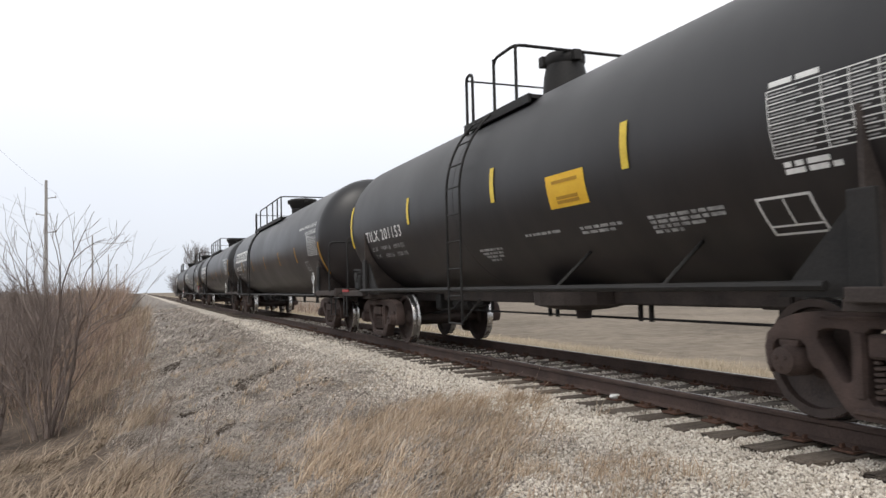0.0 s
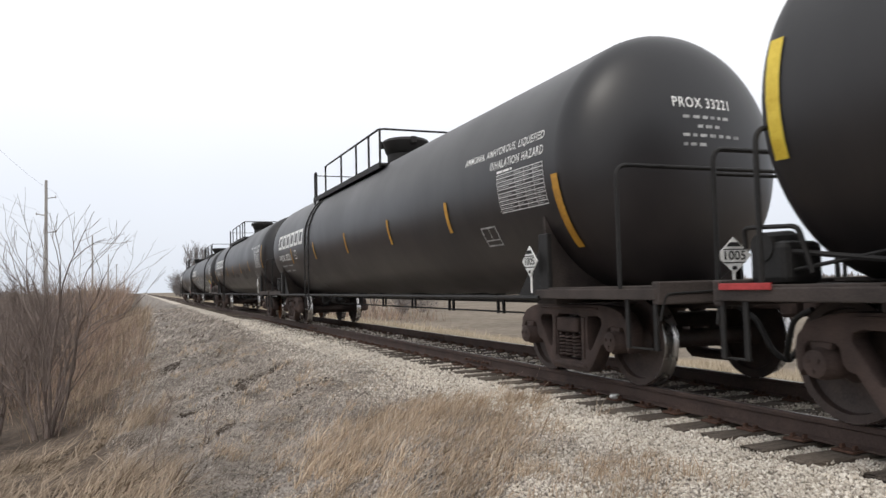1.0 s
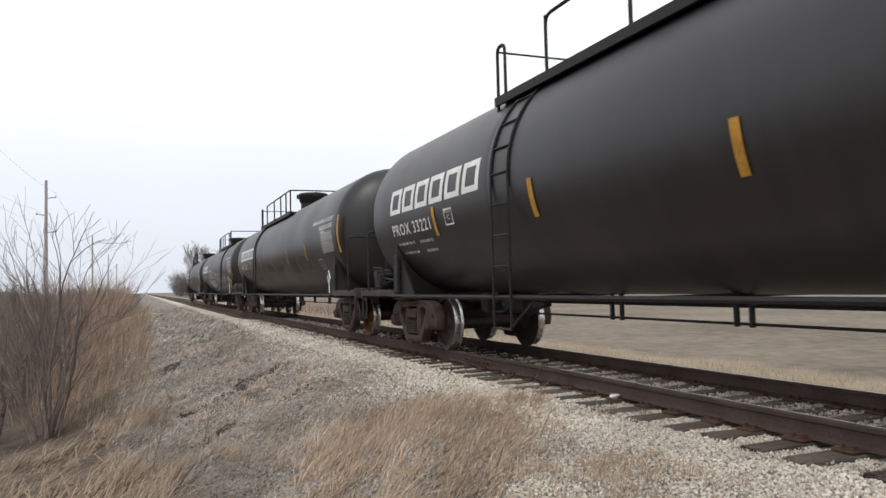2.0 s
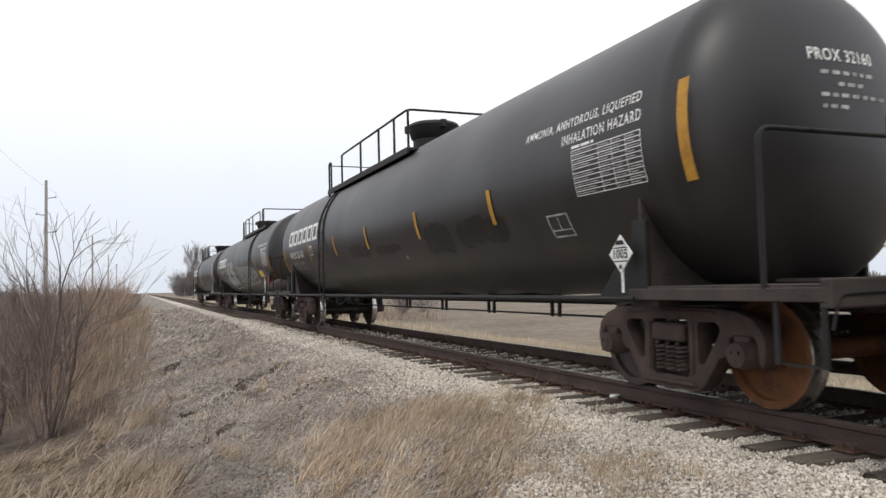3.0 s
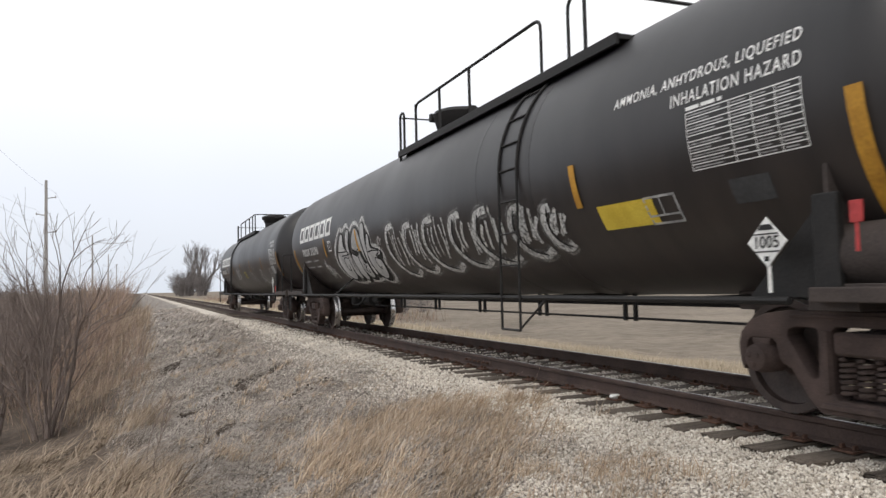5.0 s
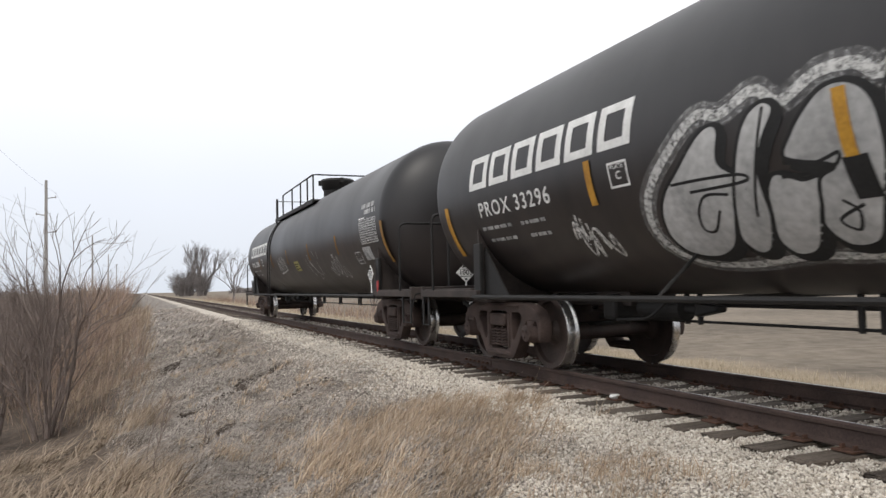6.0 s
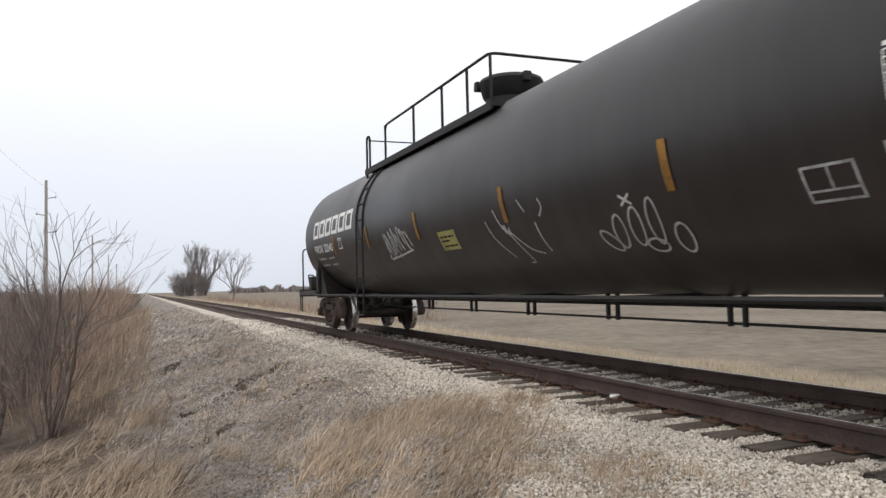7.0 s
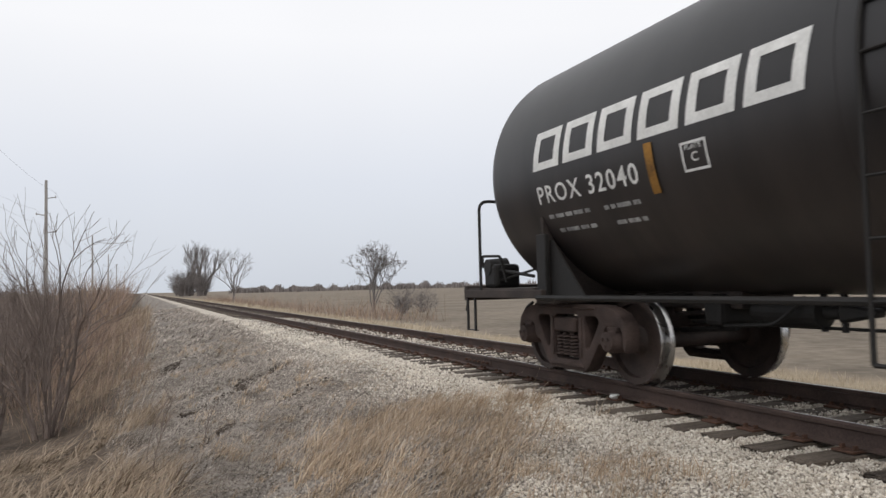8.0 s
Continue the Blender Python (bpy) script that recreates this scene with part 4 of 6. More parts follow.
def build_end(car, spec, s):
    """One end of the car: stub sill, bolster, saddle, platform, handrails, steps and coupler. s: +1 rear, -1 front."""
    tc, le, r, zc, x = spec["tc"] / 2, spec["half"], spec["r"], spec["zc"], 1.42
    ys = spec.get("front", -tc) if s < 0 else tc
    tc = abs(ys)
    bm = bmesh.new()
    a, b = sorted((s * (tc - 1.9), s * (le - 0.55)))
    box(bm, -0.33, 0.33, a, b, 0.78, 1.06, 0.02)
    box(bm, -0.42, 0.42, a, b, 1.03, 1.06)
    part("stub_sill", bm, M_UNDER, car)
    bm = bmesh.new()
    box(bm, -1.35, 1.35, ys - 0.2, ys + 0.2, 0.84, 0.92, 0.01)
    for e in (-1, 1):
        q = zc - math.sqrt(max(r * r - 1.36 ** 2, 0.02))
        prof = []
        # saddle web that follows the belly of the tank
        web = [(e * 1.36, 0.92)]
        for k in range(9):
            xx = 1.36 - k / 8 * 1.06
            web.append((e * xx, zc - math.sqrt(max((r + 0.01) ** 2 - xx * xx, 0.04)) + 0.02))
        web.append((e * 0.30, 0.92))
        va = [bm.verts.new((px, ys - 0.02, pz)) for px, pz in web]
        vb = [bm.verts.new((px, ys + 0.02, pz)) for px, pz in web]
        bm.faces.new(va)
        bm.faces.new(vb[::-1])
        for i in range(len(web)):
            j = (i + 1) % len(web)
            bm.faces.new((va[i], va[j], vb[j], vb[i]))
    part("body_bolster", bm, M_UNDER, car)
    for e in (-1, 1):
        bm = bmesh.new()
        box(bm, e * 1.36 - 0.03, e * 1.36 + 0.03, ys - 0.1, ys + 0.1, 0.90, 1.62, 0.012)
        part("saddle_post", bm, M_STEEL, car)
        # side plate in front of the saddle, seen as a sloping web
        bm = bmesh.new()
        prism(bm, [(ys - 0.08, 0.93), (ys - s * 0.75, 0.93), (ys - s * 0.12, 1.55), (ys - 0.08 * s, 1.55)] if s > 0 else [(ys + 0.08, 0.93), (ys + 0.75, 0.93), (ys + 0.12, 1.55), (ys + 0.08, 1.55)], e * 1.30 - 0.012, e * 1.30 + 0.012)
        part("gusset", bm, M_STEEL, car)
    # platform and end sill
    pe = spec["end"]
    a, b = sorted((ys + s * 0.15, s * (pe - 0.06)))
    for e in (-1, 1):
        bm = bmesh.new()
        box(bm, min(e * 0.42, e * x), max(e * 0.42, e * x), a, b, 0.985, 1.02, 0.006)
        part("end_platform", bm, M_UNDER, car, "grimy steel end platform plate")
    bm = bmesh.new()
    a, b = sorted((s * (pe - 0.10), s * pe))
    box(bm, -x - 0.02, x + 0.02, a, b, 0.86, 1.06, 0.015)
    part("end_sill", bm, M_UNDER, car)
    # side bar of the platform
    for e in (-1, 1):
        bm = bmesh.new()
        a, b = sorted((ys - s * 0.1, s * (pe - 0.04)))
        box(bm, e * x - 0.03, e * x + 0.03, a, b, 0.90, 1.0, 0.01)
        part("side_sill", bm, M_UNDER, car)
    # handrail round the head: posts at both corners, a hoop and a rail across the end
    yr = s * spec["post"]
    yo = s * (pe - 0.08)
    zr = spec.get("rz", 2.16)
    hr = bmesh.new()
    inset = 0.02
    for e in (-1, 1):
        tube(hr, bend([(e * (x + inset), yr, 1.0), (e * (x + inset), yr, zr), (e * 0.9, yr, zr)], 0.13, 6), 0.021, 8)
    tube(hr, [(-0.95, yr, zr), (0.95, yr, zr)], 0.021, 8)
    part("end_handrail", hr, M_STEEL, car, "black bent-pipe end handrail")
    if s < 0:
        hr = bmesh.new()
        tube(hr, bend([(-0.74, yo - 0.02, 1.02), (-0.74, yo - 0.02, 2.25), (0.74, yo - 0.02, 2.25), (0.74, yo - 0.02, 1.02)], 0.12), 0.024, 8)
        tube(hr, [(-0.74, yo - 0.02, 2.02), (0.74, yo - 0.02, 2.02)], 0.018, 8)
        part("end_hoop", hr, M_STEEL, car, "black pipe hoop at the end sill")
    elif not spec.get("brake_in_front"):
        # hand brake stand on the platform
        bs = bmesh.new()
        box(bs, -1.20, -0.82, *sorted((yo - s * 0.42, yo - s * 0.06)), 1.02, 1.34, 0.05)
        revolve(bs, [(-0.16, 0.0), (-0.16, 0.11), (0.12, 0.13), (0.16, 0.0)], "x", 16, (-1.05, yo - s * 0.2, 1.30))
        tube(bs, bend([(-1.18, yo - s * 0.02, 1.30), (-1.20, yo - s * 0.02, 1.46), (-1.16, yo - s * 0.5, 1.44), (-1.12, yo - s * 0.58, 1.1)], 0.06), 0.02, 6)
        tube(bs, [(-1.12, yo - s * 0.40, 1.26), (-1.05, yo - s * 1.2, 1.16)], 0.022, 6)
        tube(bs, [(-1.12, yo - s * 0.40, 1.12), (-1.05, yo - s * 1.2, 1.24)], 0.016, 6)
        part("hand_brake", bs, M_STEEL, car, "black hand brake housing with lever")
    # stirrup steps below the corners
    gap = 0.40 if s < 0 else 0.24
    for e in (-1, 1):
        st = bmesh.new()
        for yy in (yo, yo - s * gap):
            box(st, e * x - 0.012, e * x + 0.012, yy - 0.024, yy + 0.024, 0.46, 0.92, 0.005)
        box(st, *sorted((e * x, e * (x - 0.05))), *sorted((yo, yo - s * gap)), 0.462, 0.474)
        part("stirrup_step", st, M_STEEL, car)
    # uncoupling lever
    lv = bmesh.new()
    tube(lv, bend([(-x, yo + s * 0.06, 0.72), (-x + 0.05, yo + s * 0.08, 0.95), (-0.3, yo + s * 0.08, 0.98), (0, yo + s * 0.12, 1.05)], 0.06), 0.012, 6)
    part("uncoupling_lever", lv, M_STEEL, car)
    build_coupler(car, s * le, s)


def build_platform(car, spec):
    """The walkway beside the manway on top, with its railing, and the manway housing."""
    r, zc, x = spec["r"], spec["zc"], spec.get("px", 1.05)
    yf, yb = spec["walk"]
    z = spec["deck"]
    for e in (-1, 1):
        bm = bmesh.new()
        box(bm, min(e * 0.55, e * (x + 0.02)), max(e * 0.55, e * (x + 0.02)), yf, yb, z - 0.03, z + 0.02)
        box(bm, e * (x + 0.02) - 0.02, e * (x + 0.02) + 0.02, yf, yb, z - 0.09, z + 0.03, 0.006)
        n = int((yb - yf) / 0.9)
        for k in range(n + 1):
            yy = yf + 0.1 + (yb - yf - 0.2) * k / n
            zz = zc + math.sqrt(r * r - (x - 0.12) ** 2)
            box(bm, e * (x - 0.12) - 0.02, e * (x - 0.12) + 0.02, yy - 0.03, yy + 0.03, zz - 0.12, z - 0.02)
        part("walkway", bm, M_STEEL, car, "black steel top walkway")
    top = spec["railz"]
    for e in (-1, 1):
        bm = bmesh.new()
        ps = spec["posts"]
        if "gap" in spec:
            g0, g1, g2 = spec["gap"]
            tube(bm, bend([(e * x, ps[-1], z), (e * x, ps[-1], top), (e * x, g0, top), (e * x, g0, z)], 0.14), 0.022, 6)
            tube(bm, bend([(e * x, g1, z), (e * x, g1, top), (e * x, g2, top), (0, g2, top)], 0.14), 0.022, 6)
            tube(bm, [(e * x, g2, z), (e * x, g2, top)], 0.024, 6)
        else:
            rail = bend([(e * x, ps[-1], z), (e * x, ps[-1], top), (e * x, ps[0], top + 0.01), (0, ps[0], top + 0.01)], 0.14)
            tube(bm, rail, 0.022, 6)
        railing = part("railing", bm, M_STEEL, car, "black pipe railing")
        for y in ps:
            pb = bmesh.new()
            tube(pb, [(e * x, y, z - 0.05), (e * x, y, top)], 0.024, 6)
            part("railing_post", pb, M_STEEL, railing)
    bm = bmesh.new()
    for e in (-1, 1):
        y = yb - 0.05
        tube(bm, bend([(e * x, y, z - 0.25), (e * x, y, top), (e * x, y - 0.22, top), (e * x, y - 0.22, z)], 0.10), 0.024, 6)
    tube(bm, [(-x, yb - 0.06, top - 0.06), (x, yb - 0.06, top - 0.06)], 0.014, 6)
    part("ladder_hoop", bm, M_STEEL, car)
    # manway housing
    yd, zt = spec["dome"], spec["domez"]
    bm = bmesh.new()
    zb = zc + r - 0.12
    if spec.get("drum"):
        prof = [(zb, 0.0), (zb, 0.33), (zt - 0.32, 0.30), (zt - 0.16, 0.265), (zt - 0.12, 0.285), (zt - 0.04, 0.285), (zt, 0.26), (zt + 0.015, 0.0)]
    else:
        prof = [(zb, 0.0), (zb, 0.42), (zt - 0.34, 0.42), (zt - 0.30, 0.46), (zt - 0.11, 0.51), (zt - 0.07, 0.525), (zt - 0.02, 0.50), (zt, 0.46), (zt + 0.02, 0.0)]
    revolve(bm, prof, "z", 36, (0, yd, 0))
    dome = part("manway_housing", bm, M_STEEL, car, "black domed manway housing", smooth=True)
    dr = 0.29 if spec.get("drum") else 0.53
    for k in range(3):
        lb = bmesh.new()
        a = 0.5 + 2.1 * k
        cx, cy = dr * math.cos(a), yd + dr * math.sin(a)
        box(lb, cx - 0.06, cx + 0.06, cy - 0.06, cy + 0.06, zt - 0.16, zt - 0.01, 0.012)
        part("hinge_lug", lb, M_STEEL, dome)


def build_ladder(car, y0, y1, r, zc, zlow, ztop):
    """A side ladder that hangs below the side bar, stands beside the shell and bends over its shoulder."""
    reach = 1.485

    def at(y, z):
        return (-math.sqrt(reach ** 2 - max(z - zc, 0) ** 2), y, z)

    lad = bmesh.new()
    zs = [zlow, zc * 0.6 + zlow * 0.4, zc] + [zc + reach * math.sin(a) for a in np.linspace(0, math.asin((ztop - zc) / reach), 12)[1:]]
    for y in (y0, y1):
        tube(lad, [at(y, z) for z in zs], 0.018, 6)
    tube(lad, [at(y0, zlow), at(y1, zlow)], 0.016, 6)
    ladder = part("side_ladder", lad, M_STEEL, car, "narrow black side ladder")
    z = zlow + 0.38
    while z < ztop:
        rg = bmesh.new()
        tube(rg, [at(y0, z), at(y1, z)], 0.012, 6)
        part("rung", rg, M_STEEL, ladder)
        z += 0.38 if z < zc else 0.32
    br = bmesh.new()
    tube(br, [(-reach, min(y0, y1), zlow + 0.02), (-reach + 0.02, min(y0, y1) - 0.55, 0.88)], 0.013, 6)
    part("brace", br, M_STEEL, ladder)


def build_underside(car, spec):
    """Side bars along both flanks, brake rod with hangers, valve and air reservoir."""
    zb = spec["bar"]
    a = spec["tc"] / 2
    for e in (-1, 1):
        bm = bmesh.new()
        tube(bm, [(e * 1.45, -a, zb), (e * 1.45, a, zb)], spec.get("barw", 0.029), 8)
        part("side_bar", bm, M_STEEL, car, "long black side handrail pipe")
        for y in spec.get("brackets", ()):
            bm = bmesh.new()
            tube(bm, [(e * 1.45, y, zb), (e * 0.98, y, spec["zc"] - math.sqrt(spec["r"] ** 2 - 0.98 ** 2) + 0.02)], 0.018, 6)
            part("bar_bracket", bm, M_STEEL, car)
    for y in np.linspace(-a + 1.2, a - 1.2, 6):
        bm = bmesh.new()
        box(bm, -1.46, 1.46, y - 0.03, y + 0.03, zb - 0.02, zb + 0.02)
        part("cross_bearer", bm, M_STEEL, car)
    bm = bmesh.new()
    tube(bm, [(-0.15, -a + 1, 0.63), (-0.15, a - 1, 0.63)], 0.016, 6)
    part("brake_rod", bm, M_STEEL, car, "thin black brake rod")
    bm = bmesh.new()
    tube(bm, [(0.12, -a + 1, 0.80), (0.12, a - 1, 0.80)], 0.03, 8)
    part("air_pipe", bm, M_STEEL, car)
    low = spec["zc"] - spec["r"]
    y = -a + 1.4
    while y < a - 1.5:
        for d in (0, 0.2):
            bm = bmesh.new()
            box(bm, -0.17, -0.13, y + d - 0.022, y + d + 0.022, 0.60, low + 0.04)
            part("rod_hanger", bm, M_STEEL, car)
        y += 2.08
    # brake gear by the rear bogie
    bm = bmesh.new()
    yq = a - 2.3
    revolve(bm, [(-0.55, 0.0), (-0.55, 0.05), (-0.40, 0.06), (-0.38, 0.13), (0.22, 0.14), (0.26, 0.10), (0.36, 0.10), (0.40, 0.0)], "y", 20, (-0.18, yq, 0.76))
    box(bm, -0.45, 0.25, yq + 0.55, yq + 0.80, 0.62, 0.92, 0.05)
    prism(bm, [(yq - 0.9, 0.74), (yq - 0.55, 0.68), (yq - 0.55, 0.84), (yq - 0.9, 0.80)], -0.24, -0.10, 0.02)
    tube(bm, bend([(-0.3, yq - 0.3, 0.9), (-0.45, yq - 0.1, 0.66), (-0.4, yq + 0.6, 0.62), (-0.2, yq + 0.9, 0.8)], 0.1), 0.02, 6)
    tube(bm, [(-0.3, yq + 0.5, 0.6), (-0.2, yq + 2.0, 0.5)], 0.03, 6)
    tube(bm, [(0.1, yq + 0.5, 0.7), (0.5, yq + 2.2, 0.62)], 0.025, 6)
    part("brake_gear", bm, M_STEEL, car)


def build_car(name, spec, label):
    car = tagged(new(name), label, "tank car", "train of black tank cars")
    r, zc = spec["r"], spec["zc"]
    t0, t1 = spec["tank"]
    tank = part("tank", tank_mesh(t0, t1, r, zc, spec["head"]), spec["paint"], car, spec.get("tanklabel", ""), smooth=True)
    for y in spec.get("seams", ()):
        bm = bmesh.new()
        prof = [(-0.05, r - 0.01), (-0.045, r + 0.003), (0.045, r + 0.003), (0.05, r - 0.01)]
        revolve(bm, prof, "y", 72, (0, y, zc))
        part("jacket_band", bm, spec["paint"], tank, smooth=True)
    for s in (-1, 1):
        build_truck(car, spec.get("front", -spec["tc"] / 2) if s < 0 else spec["tc"] / 2, spec.get("wheel", M_WHEEL) if s < 0 else M_WHEEL)
        build_end(car, spec, s)
    build_platform(car, spec)
    build_underside(car, spec)
    return car, Shell(car, r, zc)


LONG = dict(tc=16.73, half=10.64, r=1.47, zc=2.38, tank=(-9.42, 9.92), head=0.62, paint=M_TANK, end=10.42, post=9.86, walk=(-1.35, 4.85), deck=3.56,
            railz=4.27, posts=(-1.3, -0.5, 0.5, 1.85, 3.5), dome=0.1, domez=4.36, bar=0.91, seams=(4.45,))
MARKS = (6.3, 3.62, 0.86, -2.27, -5.28)


def long_car(label, number, y0, hazard_words=True, mark=M_ORANGE, marks=MARKS, front_mark=(-8.9, -35, -3.4), rear_mark=None, weights=(), **more):
    spec = dict(LONG)
    spec.update(more)
    car, sh = build_car("tank_car", spec, label)
    CARS.append((car, y0))
    for y in marks:
        sh.strip(y, -22, -4.5, 0.105, mark, 0.0)
    sh.strip(*front_mark, 0.13, mark)
    if rear_mark:
        sh.strip(*rear_mark, 0.13, mark)
    sh.block_logo(*spec.get("mark_span", (8.33, 4.55)), -2.7, 13.7)
    ny = spec.get("number_shift", 0.0)
    sh.text("car_number", number, 8.30 + ny, 6.50 + ny, sh.arc(-17.3), sh.arc(-9.6), M_WHITE, "white stencilled car number")
    for k, (words, ya, yb) in enumerate(weights):
        a = (-23.2, -30.0)[k // 2]
        sh.text("weight_lettering", words, ya, yb, sh.arc(a - 1.6), sh.arc(a + 1.6), M_FADED)
    if not weights:
        sh.lines("weight_lines", [(8.2, 7.4, sh.arc(-23.3)), (7.15, 6.58, sh.arc(-23.6)), (8.1, 7.4, sh.arc(-30.0)), (7.05, 6.58, sh.arc(-30.2))], M_FADED, 3, 0.045)
    py = spec.get("plate", 5.90)
    sh.frame_box(py, py - 0.30, -17.2, -7.6, M_WHITE, False)
    sh.text("plate_lettering", "PLATE", py - 0.05, py - 0.24, sh.arc(-10.2), sh.arc(-8.6), M_WHITE)
    sh.text("plate_lettering", "C", py - 0.11, py - 0.19, sh.arc(-14.2), sh.arc(-11.2), M_WHITE)
    if hazard_words:
        sh.text("hazard_lettering", "AMMONIA, ANHYDROUS, LIQUEFIED", -6.42, -8.56, sh.arc(10.4), sh.arc(15.0), M_WHITE, "white stencilled cargo name")
        sh.text("hazard_lettering", "INHALATION HAZARD", -7.24, -8.57, sh.arc(4.2), sh.arc(8.4), M_WHITE, "white stencilled hazard warning")
    sh.table(-7.43, -8.56, -17.2, 0.9, 11, M_WHITE)
    sh.lines("table_heading", [(-7.43, -7.85, sh.arc(2.3))], M_WHITE, 2, 0.03)
    sh.frame_box(-6.68, -7.11, -33.4, -22.5, M_FADED)
    build_ladder(car, *spec.get("ladder", (4.22, 3.76)), 1.47, 2.38, 0.53, 3.6)
    hazard_board(car, pose(-1.47, -8.21, 1.32), Matrix(), True)
    hazard_board(car, pose(-0.32, -10.12, 1.29), pose(0, 0, 0, 0, 0, 75), True)
    end_number(car, spec, number)
    return car, sh


def end_number(car, spec, number):
    """The car number and capacity lines on the front head, laid on its curve."""
    r, zc, hd = spec["r"], spec["zc"], spec["head"]
    y0 = spec["tank"][0]

    def on_head(x, z):
        q = 1 - (x * x + z * z) / (r * r)
        return Vector((x, y0 + hd - (hd + 0.006) * math.sqrt(max(q, 0)), zc + z))

    cu = bpy.data.curves.new("words", "FONT")
    cu.body, cu.resolution_u, cu.offset = number, 3, 0.014
    cu.space_character = 1.12
    tmp = new("words", cu)
    bpy.context.view_layer.update()
    me = bpy.data.meshes.new_from_object(tmp)
    bpy.data.objects.remove(tmp)
    bm = bmesh.new()
    bm.from_mesh(me)
    bpy.data.meshes.remove(me)
    xs, zs = [q.co.x for q in bm.verts], [q.co.y for q in bm.verts]
    ax, bx, az, bz = min(xs), max(xs), min(zs), max(zs)
    for k in range(1, 14):
        bmesh.ops.bisect_plane(bm, geom=bm.verts[:] + bm.edges[:] + bm.faces[:], plane_co=(ax + (bx - ax) * k / 14, 0, 0), plane_no=(1, 0, 0))
    for q in bm.verts:
        q.co = on_head(-0.34 + (q.co.x - ax) / (bx - ax) * 0.76, 0.52 + (q.co.y - az) / (bz - az) * 0.115)
    part("head_number", bm, M_WHITE, car)
    rng = random.Random(6)
    bm = bmesh.new()
    for row, (xa, xb) in enumerate(((-0.24, 0.34), (-0.06, 0.2), (-0.26, 0.46), (-0.26, -0.02))):
        x = xa
        z = 0.40 - 0.1 * row
        while x < xb:
            w = rng.uniform(0.04, 0.10)
            f = [on_head(a, b) for a, b in ((x, z), (x + w, z), (x + w, z + 0.034), (x, z + 0.034))]
            bm.faces.new([bm.verts.new(q) for q in f])
            x += w + 0.04
    part("capacity_lines", bm, M_FADED, car)


# ---------------------------------------------------------------- the five cars, front to rear
Y_REAR = 90.98
short_spec = dict(tc=10.99, half=7.36, r=1.365, zc=2.34, tank=(-6.6, 7.02), head=0.6, paint=M_TANKA, end=7.05, post=6.55, walk=(-0.75, 1.3), deck=3.47, px=0.92,
                  railz=4.24, front=-5.72, brackets=(-2.1, -3.85), posts=(-0.36, 0.3), dome=-0.1, domez=4.27, drum=True, bar=1.01, barw=0.036, seams=(0.9,))
car_a, shell_a = build_car("tank_car", short_spec, "short black tank car with yellow strips and an orange notice")
CARS.append((car_a, 9.04))
for y in (2.82, -0.45, -3.28):
    shell_a.strip(y, -9.3, 9.3, 0.11, M_YELLOW)
shell_a.strip(6.44, -18.3, 18.8, 0.12, M_YELLOW)
shell_a.text("car_number", "TILX 201153", 5.42, 3.29, shell_a.arc(-16.2), shell_a.arc(-7.4), M_WHITE, "white stencilled car number")
for words, ya, yb, a in (("LD LMT", 5.25, 4.86, -22.6), ("198000 LB", 4.68, 4.12, -22.6), ("89800 KG", 3.92, 3.36, -22.6), ("LT WT", 5.18, 4.86, -29.2), ("65000 LB", 4.58, 4.10, -29.2), ("29500 KG", 3.90, 3.34, -29.2)):
    shell_a.text("weight_lettering", words, ya, yb, shell_a.arc(a - 1.7), shell_a.arc(a + 1.7), M_FADED)
bm = bmesh.new()
shell_a.patch(bm, -1.80, shell_a.arc(-19.4), -2.57, shell_a.arc(-3.9))
notice = part("notice_panel", bm, M_PANEL, car_a, "orange-yellow printed notice panel")
bm = bmesh.new()
for k, (a, b) in enumerate(((-1.93, -2.44), (-1.97, -2.40), (-1.97, -2.41))):
    s = shell_a.arc((-7.4, -14.8, -16.8)[k])
    shell_a.patch(bm, a, s - 0.018, b, s + 0.018, lift=0.007)
part("notice_print", bm, M_PANELINK, notice)
shell_a.table(-5.0, -6.1, -17.7, 2.5, 12, M_WHITE)
shell_a.lines("table_heading", [(-5.02, -5.45, shell_a.arc(4.4)), (-5.05, -5.47, shell_a.arc(-20.2)), (-5.05, -5.52, shell_a.arc(-22.4))], M_WHITE, 2, 0.04)
shell_a.frame_box(-4.67, -5.18, -44, -29.3, M_WHITE)
shell_a.lines("stencil_lines", [(-3.36, -4.34, shell_a.arc(-30.2)), (-3.36, -4.36, shell_a.arc(-32.4)), (-3.36, -4.05, shell_a.arc(-34.6)), (-3.36, -3.75, shell_a.arc(-36.8)),
                                (-2.2, -2.95, shell_a.arc(-30.5)), (-2.2, -2.8, shell_a.arc(-32.8)), (-0.98, -1.83, shell_a.arc(-30.2)),
                                (0.5, -0.2, shell_a.arc(-35.5)), (0.45, -0.15, shell_a.arc(-38.0)), (0.42, -0.1, shell_a.arc(-40.4)), (0.35, 0.05, shell_a.arc(-43.0))], M_FADED, 8, 0.035)
build_ladder(car_a, 0.80, 0.33, 1.365, 2.34, 0.54, 3.46)
bm = bmesh.new()
box(bm, -0.36, 0.36, -4.2, 4.2, 0.80, 1.04, 0.02)
part("centre_sill", bm, M_UNDER, car_a)
bm = bmesh.new()
revolve(bm, [(0.62, 0.0), (0.62, 0.09), (0.72, 0.10), (0.74, 0.34), (0.80, 0.62), (1.02, 0.62), (1.02, 0.0)], "z", 20, (-0.4, -1.0, 0))
part("bottom_outlet", bm, M_UNDER, car_a)

